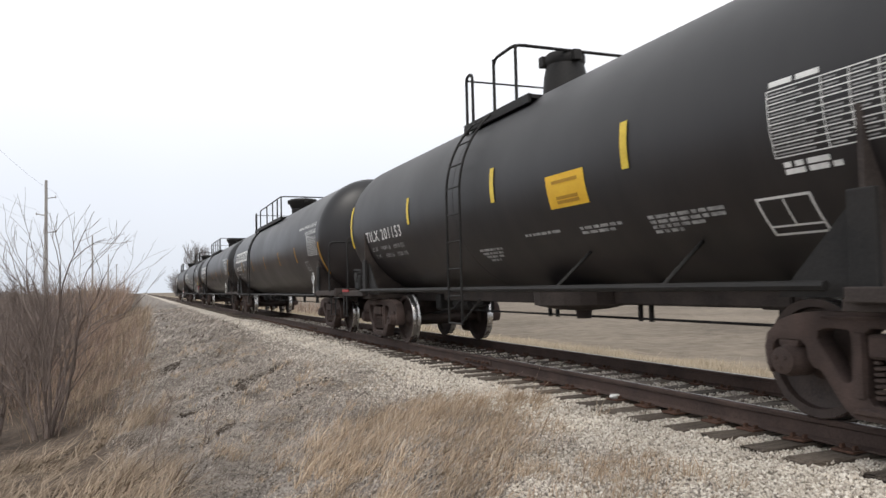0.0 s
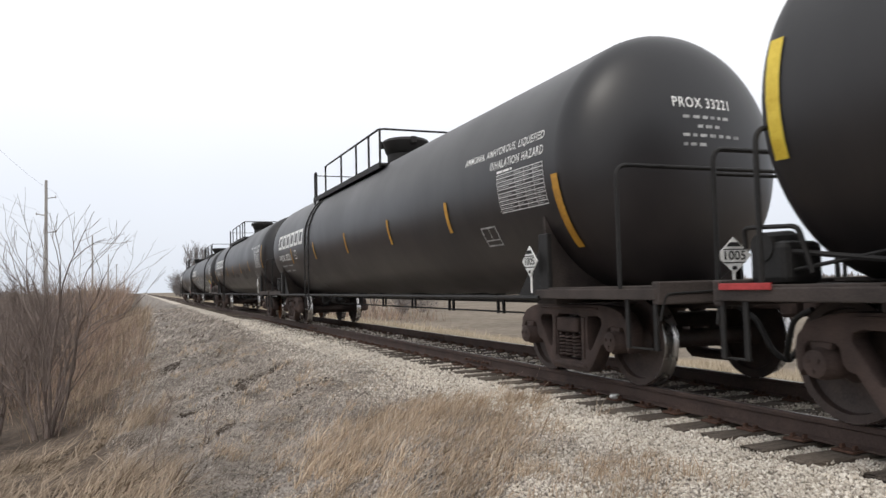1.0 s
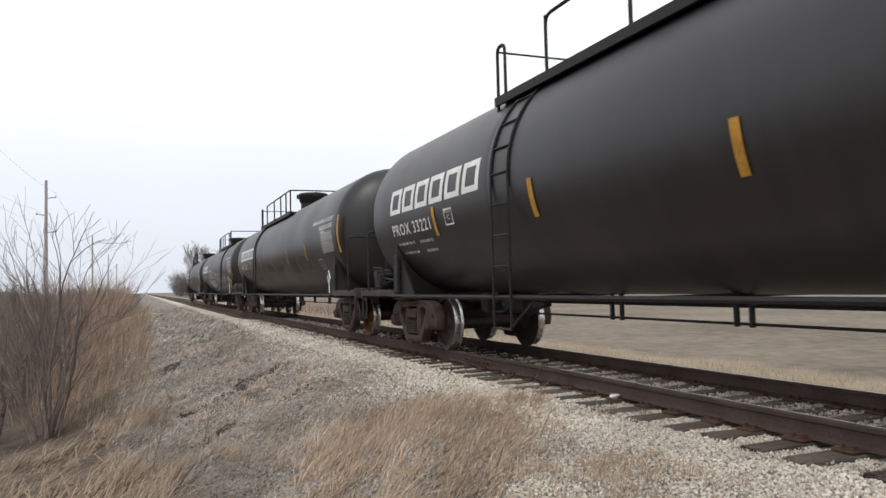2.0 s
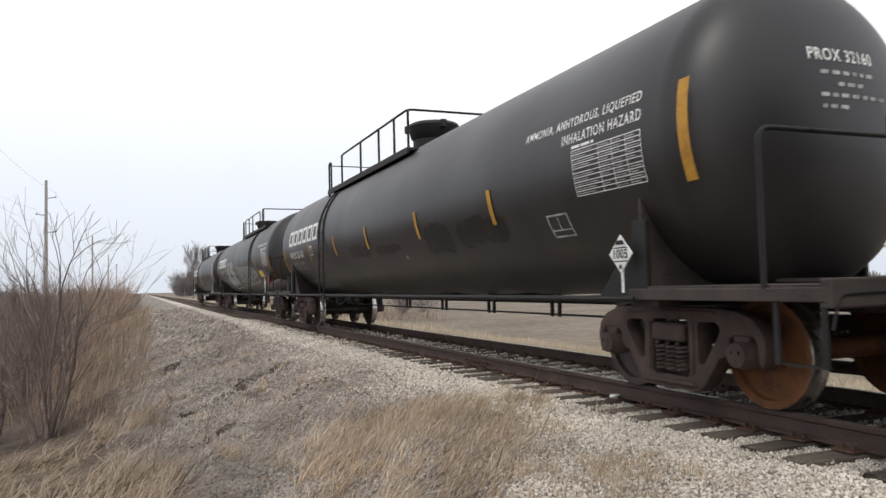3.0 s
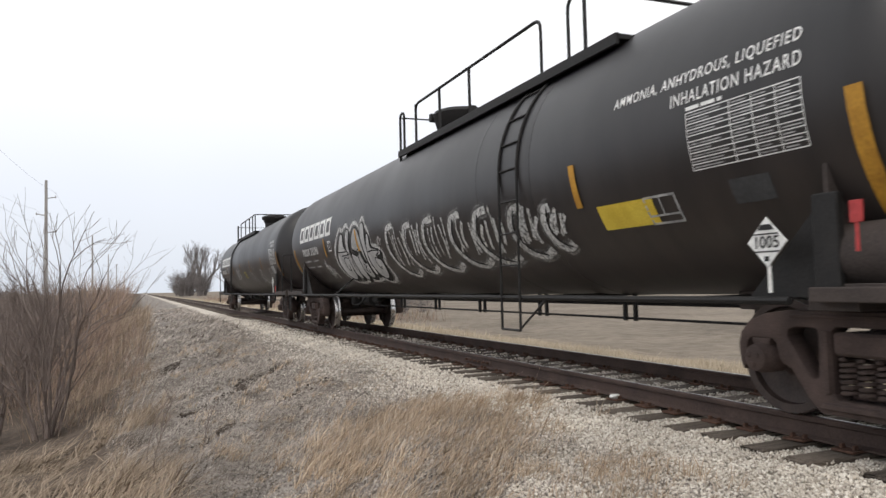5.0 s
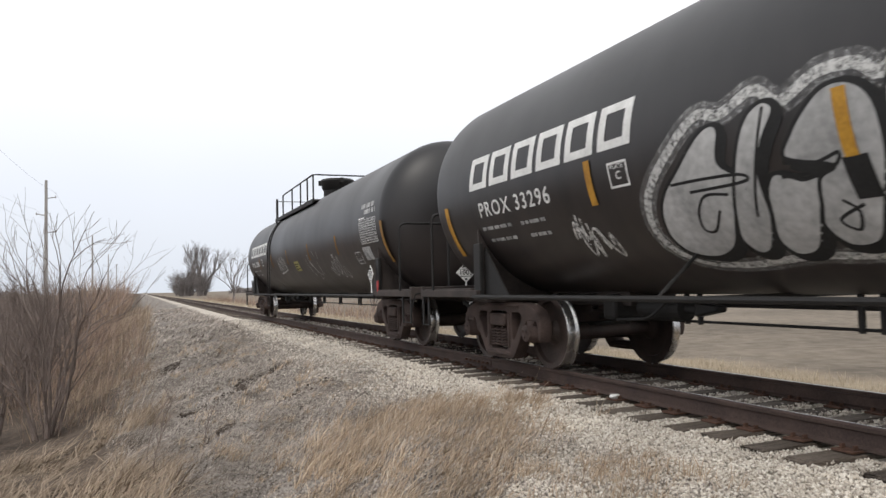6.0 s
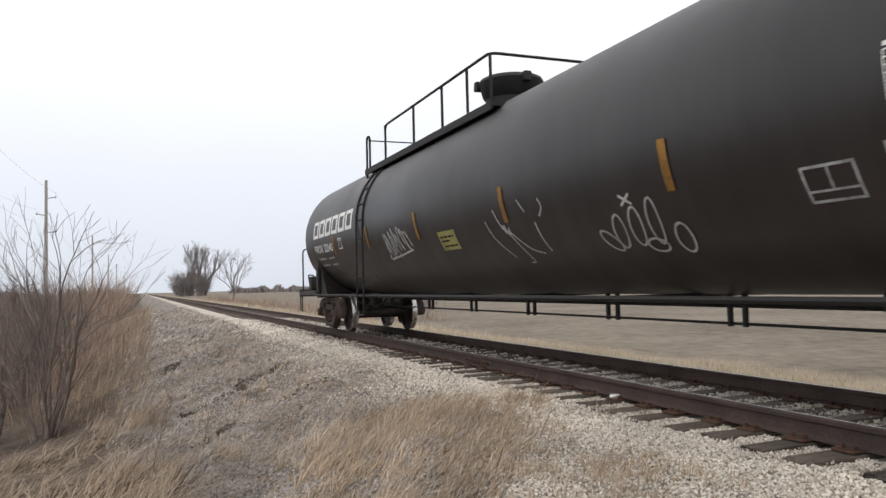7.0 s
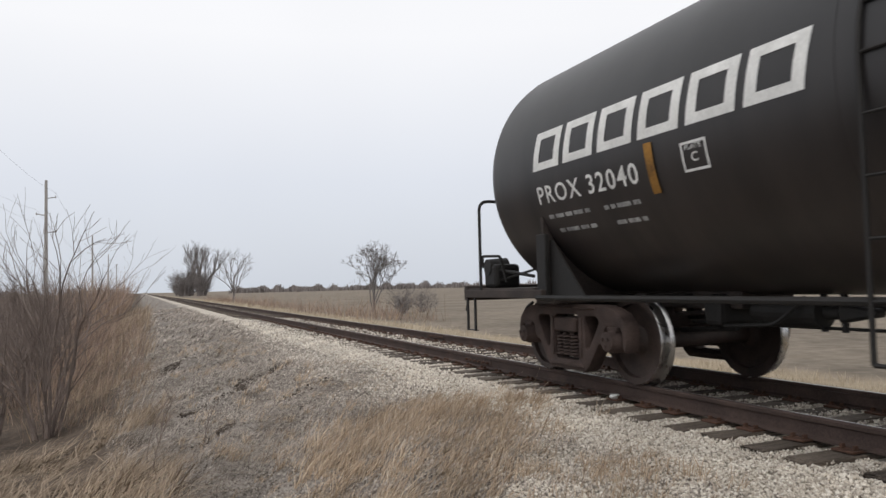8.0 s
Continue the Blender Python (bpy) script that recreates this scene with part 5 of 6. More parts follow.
car_b, shell_b = long_car("long black tank car with white block mark and amber strips", "PROX 33221", Y_REAR - 11.5 * 5.55, marks=(6.3, 3.26, 0.1, -2.96, -5.72), front_mark=(-8.79, -39, -5.7))
car_c, shell_c = long_car("long black tank car with an orange rusted front wheel", "PROX 32160", Y_REAR - 11.5 * 3.7, wheel=M_WHEEL_RUST, mark_span=(8.23, 4.43), number_shift=-0.10, plate=5.5, marks=(5.62, 2.83, 0.24, -2.67, -5.43), front_mark=(-9.12, -20, 13), rear_mark=(9.2, -34, -4),
                          weights=(("LD LMT 163400 LB", 8.2, 7.35), ("74 100 KG", 7.1, 6.6), ("LT WT 99600 LB", 8.15, 7.3), ("45 200 KG", 7.05, 6.58)))
car_d, shell_d = long_car("long black tank car covered in large white graffiti", "PROX 33296", Y_REAR - 11.5 * 1.85, paint=M_TANK2, tank=(-9.5, 10.1), front=-8.62, marks=(5.54, 2.66, -5.68), front_mark=(-8.95, -38.6, -5), rear_mark=(9.2, -37, -8), posts=(-2.3, -1.12, 0.0), walk=(-6.0, 0.9), gap=(-4.43, -5.05, -5.39), dome=0.42, domez=4.3, brackets=(4.55,), brake_in_front=True, plate=5.21, number_shift=-0.16, mark_span=(8.36, 4.74), ladder=(-4.05, -4.52), seams=(-3.3, -4.75))
car_e, shell_e = long_car("rearmost long black tank car with thin graffiti tags", "PROX 32040", Y_REAR, hazard_words=False, marks=(6.3, 3.62, 0.82, -2.3, -5.38), mark=M_DULLAMBER, paint=M_TANK2)

# ---------------------------------------------------------------- dry grass, brush, shrubs and trees


def blades(rng, x, y, h, w, lean, heading, droop=0.35, z0=None):
    """Bent ribbons of grass rooted at (x, y): lean is how far the tip goes sideways, in blade lengths."""
    n = len(x)
    z = height(x, y) - 0.02 if z0 is None else z0
    ha = heading + rng.normal(0, 0.55, n)
    ln = lean * rng.uniform(0.3, 1.5, n)
    dx, dy = np.cos(ha) * ln, np.sin(ha) * ln
    fa = rng.uniform(0, 6.28, n)
    wx, wy = np.cos(fa) * w / 2, np.sin(fa) * w / 2
    pts = []
    for t, k in ((0.0, 1.0), (0.55, 0.75), (1.0, 0.14)):
        cx = x + dx * h * t ** 1.7
        cy = y + dy * h * t ** 1.7
        cz = z + h * (t - droop * t * t * np.minimum(ln, 1.2))
        pts.append(np.stack([cx - wx * k, cy - wy * k, cz], -1))
        pts.append(np.stack([cx + wx * k, cy + wy * k, cz], -1))
    v = np.stack(pts, 1).reshape(-1, 3)
    b = (np.arange(n) * 6)[:, None]
    f = np.concatenate([b + np.array([[0, 1, 3, 2]]), b + np.array([[2, 3, 5, 4]])], 0)
    return v, f


def patchy(rng, n, x0, x1, y0, y1, s, thr, k=0.0, power=1.0):
    """Random places in a strip, thinned into patches; nearer places are denser."""
    x = rng.uniform(x0, x1, n)
    y = y0 + (y1 - y0) * rng.random(n) ** power
    keep = wave(x, y, s, k) + 0.6 * wave(x, y, s * 2.7, k + 1) > thr + rng.normal(0, 0.25, n)
    return x[keep], y[keep]


STRAW = ((-1.5, 7.4), (-2.25, 8.9), (-3.1, 8.8), (-3.9, 7.8), (-4.6, 5.8), (-4.4, 4.0), (-3.3, 4.3), (-3.15, 5.3), (-1.9, 6.7))


def inside(poly, x, y):
    """Whether each place lies in a plan outline."""
    odd = np.zeros(len(x), bool)
    for (xa, ya), (xb, yb) in zip(poly, poly[1:] + poly[:1]):
        cross = ((ya > y) != (yb > y)) & (x < (xb - xa) * (y - ya) / (yb - ya + 1e-9) + xa)
        odd ^= cross
    return odd


def tufts(rng, cx, cy, each, spread, tall, wide, lean, heading, droop=0.3):
    """Bunches of blades that fan out of common roots."""
    n = len(cx)
    k = np.repeat(np.arange(n), each)
    size = rng.uniform(0.55, 1.25, n)
    way = heading + rng.normal(0, 0.35, n)
    a, d = rng.uniform(0, 6.28, len(k)), np.abs(rng.normal(0, spread, len(k))) * size[k]
    h = tall * size[k] * rng.gamma(7, 1 / 7, len(k)).clip(0.35, 1.8)
    return blades(rng, cx[k] + np.cos(a) * d, cy[k] + np.sin(a) * d, h, wide * rng.uniform(0.6, 1.4, len(k)), lean, way[k], droop)


def build_grass():
    rng = np.random.default_rng(8)
    # standing straw on the shoulder of the bank: one thick patch, and loose tufts round it
    out = []
    x, y = rng.uniform(-4.8, -1.3, 2600), rng.uniform(3.8, 9.2, 2600)
    jx, jy = x + 0.22 * wave(x, y, 3.1), y + 0.22 * wave(x, y, 3.7, 2.0)
    deep = inside(STRAW, jx, jy) * 0.35 + inside(STRAW, x + rng.normal(0, 0.28, len(x)), y + rng.normal(0, 0.38, len(x))) * 0.5
    keep = (rng.random(len(x)) < deep) & (wave(x, y, 2.3, 1.0) > rng.uniform(-1.4, 0.5, len(x)))
    out.append(tufts(rng, x[keep], y[keep], 24, 0.065, 0.125, 0.0062, 1.0, 0.15))
    x, y = x[keep], y[keep]
    few = rng.random(len(x)) < 0.4
    out.append(tufts(rng, x[few], y[few], 3, 0.05, 0.23, 0.0078, 0.85, 0.2, 0.2))
    for n, x0, x1, y0, y1, each, tall, wide in ((420, -3.2, -1.9, 3.6, 6.6, 16, 0.10, 0.006), (520, -5.2, -2.5, 5.0, 11.5, 14, 0.10, 0.007), (200, -5.0, -2.7, 11, 24, 14, 0.13, 0.012),
                                                (60, -2.5, -1.9, 7.0, 14, 16, 0.09, 0.007)):
        x, y = patchy(rng, n, x0, x1, y0, y1, 1.5, -0.1, 3.0)
        out.append(tufts(rng, x, y, each, 0.05, tall, wide, 0.8, 0.5))
    for x, y in ((-1.62, 7.15), (-1.75, 7.4), (-4.75, 7.55), (-4.85, 7.7), (-2.45, 4.75)):
        out.append(tufts(rng, np.array([x, x + 0.06]), np.array([y, y + 0.05]), 50, 0.06, 0.13, 0.006, 0.7, 0.3))
    joined("straw_grass", out, M_GRASS, "dry straw-coloured grass standing in tufts on the bank", "grass")
    # grey, flattened grass over the slope: short thatch that lies up the bank
    out = []
    for n, y0, y1, hh, ww in ((62000, 4.2, 11, 0.10, 0.0065), (50000, 11, 24, 0.12, 0.011), (16000, 24, 70, 0.2, 0.03)):
        x, y = patchy(rng, n, -6.0, -2.1, y0, y1, 1.7, -0.35, 2.0)
        k = len(x)
        out.append(blades(rng, x, y, rng.gamma(5, hh / 5, k).clip(0.04, 0.35), rng.uniform(0.7, 1.3, k) * ww, 1.4, 0.35, 0.6))
    joined("matted_grass", out, M_GRASSGREY, "grey-brown flattened grass matted over the slope", "grass")
    # golden dead grass at the foot of the bank: flat mats, then standing weeds farther on
    out = []
    for n, x0, x1, y0, y1, tall, lean, droop in ((400, -8.2, -5.6, 7.0, 11.4, 0.42, 1.7, 0.62), (90, -6.4, -5.3, 5.5, 8.5, 0.32, 1.5, 0.6), (80, -6.2, -5.2, 9.5, 13, 0.30, 1.1, 0.5)):
        x, y = patchy(rng, n, x0, x1, y0, y1, 0.9, -0.35, 5.0)
        out.append(tufts(rng, x, y, 30, 0.08, tall, 0.009, lean, 0.3 + 0.5 * wave(x, y, 0.7).mean(), droop))
    for n, x0, x1, y0, y1, tall, wide in ((100, -7.2, -5.35, 14, 20, 0.34, 0.009), (130, -7.4, -5.3, 20, 38, 0.48, 0.014), (170, -7.8, -5.2, 38, 80, 0.7, 0.03)):
        x, y = patchy(rng, n, x0, x1, y0, y1, 0.8, -0.4, 5.0)
        out.append(tufts(rng, x, y, 14, 0.14, tall, wide, 0.6, 0.5, 0.3))
    joined("golden_grass", out, M_GRASSGOLD, "golden dead grass lying at the foot of the bank", "grass")
    # pale grass along the far side of the line
    out = []
    for n, y0, y1, hh, ww in ((14000, 4, 22, 0.13, 0.010), (8000, 22, 60, 0.2, 0.03), (4000, 60, 160, 0.3, 0.08)):
        x, y = patchy(rng, n, 2.5, 5.6, y0, y1, 0.7, -0.4, 7.0)
        k = len(x)
        out.append(blades(rng, x, y, rng.gamma(5, hh / 5, k).clip(0.06, 0.6), rng.uniform(0.7, 1.3, k) * ww, 0.6, 0.6))
    joined("verge_grass", out, M_GRASSPALE, "pale yellow grass strip beyond the rails", "grass")
    # brown brush that fills the ditch, in uneven humps that thin out towards the open field
    out = []
    for n, y0, y1, hh, ww in ((3600, 15.5, 24, 0.6, 0.009), (9500, 24, 50, 1.2, 0.016), (13000, 50, 120, 2.7, 0.04)):
        x = -7.0 - 9.0 * rng.random(n) ** 1.7
        y = rng.uniform(y0, y1, n)
        hump = 0.75 + 0.5 * wave(x, y, 0.32, 3.0) + 0.25 * wave(x, y, 0.9, 1.0)
        keep = (wave(x, y, 0.5, 9.0) > -0.55 + rng.normal(0, 0.25, n)) & (x > -8.5 - y * 0.075 + 1.2 * wave(x, y, 0.4))
        hump = hump * np.where((y > 58) & (y < 90) & (x > -11.5), 1.15, 0.9) * np.where(x < -11.5, 0.7, 1.0)
        x, y, hump = x[keep], y[keep], hump[keep]
        k = len(x)
        out.append(blades(rng, x, y, rng.gamma(7, hh / 7, k).clip(0.2, 4.2) * hump.clip(0.3, 1.8), rng.uniform(0.7, 1.3, k) * ww, 0.4, rng.uniform(0, 6.28, k), 0.2))
    # twiggy weeds along the foot of the bank
    for n, y0, y1, hh, ww in ((1500, 13.5, 24, 0.5, 0.007), (1900, 24, 50, 0.75, 0.012)):
        x, y = patchy(rng, n, -7.6, -5.5, y0, y1, 0.9, -0.1, 4.0)
        k = len(x)
        out.append(blades(rng, x, y, rng.gamma(6, hh / 6, k).clip(0.15, 1.5), rng.uniform(0.7, 1.3, k) * ww, 0.45, rng.uniform(0, 6.28, k), 0.15))
    n = 5200
    x = rng.uniform(4.5, 9.5, n)
    y = rng.uniform(36, 150, n)
    keep = wave(x, y, 0.35, 2.0) > 0.0
    x, y = x[keep], y[keep]
    k = len(x)
    out.append(blades(rng, x, y, rng.gamma(4, 0.2, k).clip(0.1, 1.6), rng.uniform(0.012, 0.035, k), 0.5, rng.uniform(0, 6.28, k), 0.2))
    joined("ditch_brush", out, M_BRUSH, "brown dead weeds and brush filling the ditch", "brush")


build_grass()


def build_small_finds():
    """A pale rock on a sleeper end and a few dark weed stalks on the bank."""
    rng = random.Random(3)
    bm = bmesh.new()
    bmesh.ops.create_icosphere(bm, subdivisions=2, radius=0.05)
    for q in bm.verts:
        q.co = Vector((q.co.x * 1.5, q.co.y * 0.9, q.co.z * 0.55)) * rng.uniform(0.8, 1.2)
    r = part("loose_rock", bm, M_WHITE, None)
    r.matrix_basis = pose(ROCK[0], ROCK[1], -0.152, 0, 0, 25)
    tagged(r, "pale loose rock lying on a weathered sleeper end", "rock")
    for k, (x, y, tall) in enumerate(STALKS):
        st = bmesh.new()
        a = rng.uniform(0.15, 0.35)
        pts = [(a * t * t * tall, 0.12 * t * tall, t * tall) for t in (i / 7 for i in range(8))]
        tube(st, pts, 0.0055, 5)
        for i in range(5):
            b = Vector(pts[3 + i % 5])
            tube(st, [b, b + Vector((rng.uniform(-0.08, 0.1), rng.uniform(-0.08, 0.08), rng.uniform(0.05, 0.14)))], 0.003, 4)
        w = part("weed_stalk", st, M_TWIG, None)
        w.matrix_basis = pose(x, y, float(height(x, y)) - 0.02)
        tagged(w, "dark dry weed stalk standing on the grassy bank", "weed", "dry weed stalks")


ROCK = (-0.87, 6.76)
STALKS = ((-5.45, 7.9, 0.62), (-5.5, 8.6, 0.7), (-5.35, 9.4, 0.55), (-5.75, 15.2, 0.95), (-5.6, 17.0, 1.05), (-5.55, 19.5, 0.8), (-5.6, 22.5, 1.1), (-6.0, 12.2, 0.9), (-6.1, 14.5, 1.1), (-5.3, 11.0, 0.5), (-6.2, 17.5, 1.2), (-4.9, 8.8, 0.45))
build_small_finds()


def grow(rng, segs, p, d, r, length, depth, kink, split, up=0.0, shrink=0.72):
    """Adds tapering limbs to segs: (start, end, radius, radius)."""
    steps = 3
    for k in range(steps):
        q = p + d * (length / steps)
        r1 = r * (1 - 0.22 * (k + 1) / steps * 1.2)
        segs.append((p, q, r * (1 - 0.22 * k / steps * 1.2), r1))
        p = q
        d = (d + Vector((rng.gauss(0, kink), rng.gauss(0, kink), rng.gauss(0, kink) + up))).normalized()
        if depth > 0 and k > 0 and rng.random() < 0.75:
            s = (d + Vector((rng.gauss(0, split), rng.gauss(0, split), rng.gauss(0, split * 0.6) + up))).normalized()
            grow(rng, segs, p, s, r1 * 0.6, length * shrink * rng.uniform(0.6, 1.0), depth - 1, kink, split, up, shrink)
    if depth > 0:
        for _ in range(2):
            s = (d + Vector((rng.gauss(0, split * 0.7), rng.gauss(0, split * 0.7), rng.gauss(0, split * 0.5) + up))).normalized()
            grow(rng, segs, p, s, r1 * 0.72, length * shrink * rng.uniform(0.75, 1.1), depth - 1, kink, split, up, shrink)


def limbs(segs, sides=4):
    n = len(segs)
    a = np.array([s[0][:] for s in segs])
    b = np.array([s[1][:] for s in segs])
    ra, rb = np.array([s[2] for s in segs]), np.array([s[3] for s in segs])
    d = b - a
    d /= np.maximum(np.linalg.norm(d, axis=1, keepdims=True), 1e-6)
    ref = np.where(np.abs(d[:, 2:3]) < 0.9, np.array([[0, 0, 1.0]]), np.array([[0, 1.0, 0]]))
    u = np.cross(d, ref)
    u /= np.linalg.norm(u, axis=1, keepdims=True)
    w = np.cross(u, d)
    rings = []
    for c, r in ((a, ra), (b, rb)):
        for k in range(sides):
            t = 2 * math.pi * k / sides
            rings.append(c + (u * math.cos(t) + w * math.sin(t)) * r[:, None])
    v = np.stack(rings, 1).reshape(-1, 3)
    base = (np.arange(n) * sides * 2)[:, None]
    f = np.concatenate([base + np.array([[k, (k + 1) % sides, sides + (k + 1) % sides, sides + k]]) for k in range(sides)], 0)
    return v, f


def plant(name, segs, thick, material, label, category, group="", least=0.0):
    """A bare shrub or tree: its stems, and its crown of fine twigs."""
    top = tagged(new(name), label, category, group)
    segs = [(a, b, max(ra, least), max(rb, least)) for a, b, ra, rb in segs]
    big = [s for s in segs if s[2] >= thick]
    small = [s for s in segs if s[2] < thick]
    for nm, ss, sides in (("trunk", big, 6), ("crown", small, 3)):
        if ss:
            v, f = limbs(ss, sides)
            ob = mesh_np(nm, v, f, material)
            ob.parent = top
    return top


def shrub_segs(seed, tall, stems, spread, depth=3, r=0.018, kink=0.15, split=0.48):
    rng = random.Random(seed)
    segs = []
    for _ in range(stems):
        a = rng.uniform(0, 6.28)
        lean = abs(rng.gauss(0, spread))
        d = Vector((math.cos(a) * lean, math.sin(a) * lean, 1)).normalized()
        base = Vector((math.cos(a) * rng.uniform(0, 0.24), math.sin(a) * rng.uniform(0, 0.24), -0.08))
        grow(rng, segs, base, d, r * rng.uniform(0.6, 1.25), tall * rng.uniform(0.18, 0.42), depth, kink, split, 0.04, 0.68)
    return segs


def build_shrubs():
    spots = [(-7.0, 14.0, 4.6, 16, 1), (-7.9, 14.8, 3.5, 9, 21), (-8.0, 19.0, 3.4, 12, 23), (-9.6, 18.5, 3.6, 12, 2), (-8.2, 22.0, 2.9, 12, 3), (-10.8, 25.0, 3.4, 12, 4), (-8.4, 31.0, 2.8, 12, 5), (-12.0, 36.0, 3.4, 12, 6), (-9.4, 43.0, 3.2, 12, 7), (-13.0, 52.0, 3.8, 12, 8), (-9.8, 60.0, 3.4, 12, 9)]
    for x, y, tall, stems, seed in spots:
        s = plant("shrub", shrub_segs(seed, tall, stems, 0.36, 3, 0.026 if y < 20 else 0.028), 0.009, M_TWIG, "bare grey-brown multi-stemmed shrub in the ditch", "shrub", "bare shrubs along the ditch")
        s.matrix_basis = pose(x, y, float(height(x, y)))
    rng = random.Random(31)
    lows = []
    for k in range(3):
        lows.append(plant("shrub", shrub_segs(40 + k, 3.5, 18, 0.45, 3, 0.024), 0.01, M_TWIG, "low brown twiggy shrub among dead weeds", "shrub", "bare shrubs along the ditch"))
    k = 0
    for y in (24, 29, 34, 41, 49, 58, 68, 80, 95, 112, 130):
        for _ in range(3):
            x = -8.0 - 9 * rng.random() ** 1.6
            yy = y + rng.uniform(-3, 3)
            m = pose(x, yy, float(height(x, yy)), 0, 0, rng.uniform(0, 360))
            if k < 3:
                lows[k].matrix_basis = m
            else:
                copy_thing(lows[k % 3], m)
            k += 1


build_shrubs()


def tree_segs(seed, tall, depth, trunk=0.3, r=0.2, split=0.42, up=0.05):
    rng = random.Random(seed)
    segs = []
    p, d = Vector((0, 0, -0.3)), Vector((rng.gauss(0, 0.05), rng.gauss(0, 0.05), 1)).normalized()
    q = p + d * tall * trunk
    segs.append((p, q, r * 1.15, r * 0.85))
    for _ in range(7):
        a = rng.uniform(0, 6.28)
        s = (d + Vector((math.cos(a), math.sin(a), 0)) * rng.uniform(0.25, 0.75)).normalized()
        grow(rng, segs, q - d * rng.uniform(0, tall * trunk * 0.3), s, r * 0.55, tall * 0.30, depth, 0.12, split, up, 0.66)
    return segs


def build_trees():
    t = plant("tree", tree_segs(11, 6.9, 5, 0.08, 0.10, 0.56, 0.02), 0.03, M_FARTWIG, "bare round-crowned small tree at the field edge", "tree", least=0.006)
    t.matrix_basis = pose(10.5, 53.6, -0.8)
    for x, y, tall, seed in ((12.4, 52.5, 2.6, 71), (13.4, 51.0, 2.3, 72), (11.4, 49.5, 1.7, 73)):
        t = plant("shrub", shrub_segs(seed, tall, 26, 0.7, 3, 0.016, 0.2, 0.6), 0.011, M_FARTWIG, "tangled bare bramble beside the small tree", "shrub", "brambles at the field edge", 0.005)
        t.matrix_basis = pose(x, y, float(height(x, y)))
    t = plant("tree", tree_segs(14, 9.6, 3, 0.2, 0.14, 0.5, 0.05), 0.03, M_FARTWIG, "bare wide-forked young tree beside the track", "tree")
    t.matrix_basis = pose(6.5, 109.0, -0.8)
    first = None
    for k, (x, y, s) in enumerate(((16.4, 325, 26), (18.4, 331, 27), (12.0, 340, 15))):
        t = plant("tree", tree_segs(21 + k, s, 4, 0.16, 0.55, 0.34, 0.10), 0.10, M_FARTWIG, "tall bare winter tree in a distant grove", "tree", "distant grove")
        t.matrix_basis = pose(x, y, -0.8)
    rng = random.Random(50)
    base = None
    for k in range(16):
        x, y = 6.5 + rng.uniform(0, 14), 300 + rng.uniform(0, 120)
        m = pose(x, y, -0.9, 0, 0, rng.uniform(0, 360))
        if k < 3:
            base = plant("shrub", shrub_segs(60 + k, rng.uniform(9, 13), 20, 0.45, 3, 0.12, 0.12, 0.4), 0.05, M_FARTWIG, "dense bare thicket shrub below the distant grove", "shrub", "distant thicket")
            base.matrix_basis = m
        else:
            copy_thing(base, m)


build_trees()


def build_far_woods():
    """Far belts of bare trees on the horizon."""
    rng = np.random.default_rng(77)
    out = []
    for n, a0, a1, d0, d1, hh in ((9000, 6.0, 24, 560, 700, 6.5), (3500, 20, 75, 650, 800, 6.5), (8000, -40, -3.5, 500, 640, 7.5)):
        a = np.radians(rng.uniform(a0, a1, n))
        keep = np.sin(a * 210) + np.sin(a * 91 + 1) + np.sin(a * 37 + 2) > rng.uniform(-2.6, 0.6, n)
        a = a[keep]
        n = len(a)
        d = rng.uniform(d0, d1, n)
        x, y = -5.5 + d * np.sin(a), d * np.cos(a)
        tall = hh * (0.65 + 0.3 * np.sin(a * 310) * np.sin(a * 47)) * rng.uniform(0.35, 1.15, n)
        out.append(blades(rng, x, y, tall, rng.uniform(0.5, 1.5, n), 0.25, rng.uniform(0, 6.28, n), 0.1))
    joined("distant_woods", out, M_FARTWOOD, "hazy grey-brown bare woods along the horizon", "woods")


# these pale tones have the horizon haze mixed into them
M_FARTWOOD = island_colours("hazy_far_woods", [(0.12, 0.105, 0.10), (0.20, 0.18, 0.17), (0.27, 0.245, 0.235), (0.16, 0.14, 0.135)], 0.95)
build_far_woods()

# ---------------------------------------------------------------- utility line beside the railway
POLE_X, POLE_TOP = -12.4, 10.2


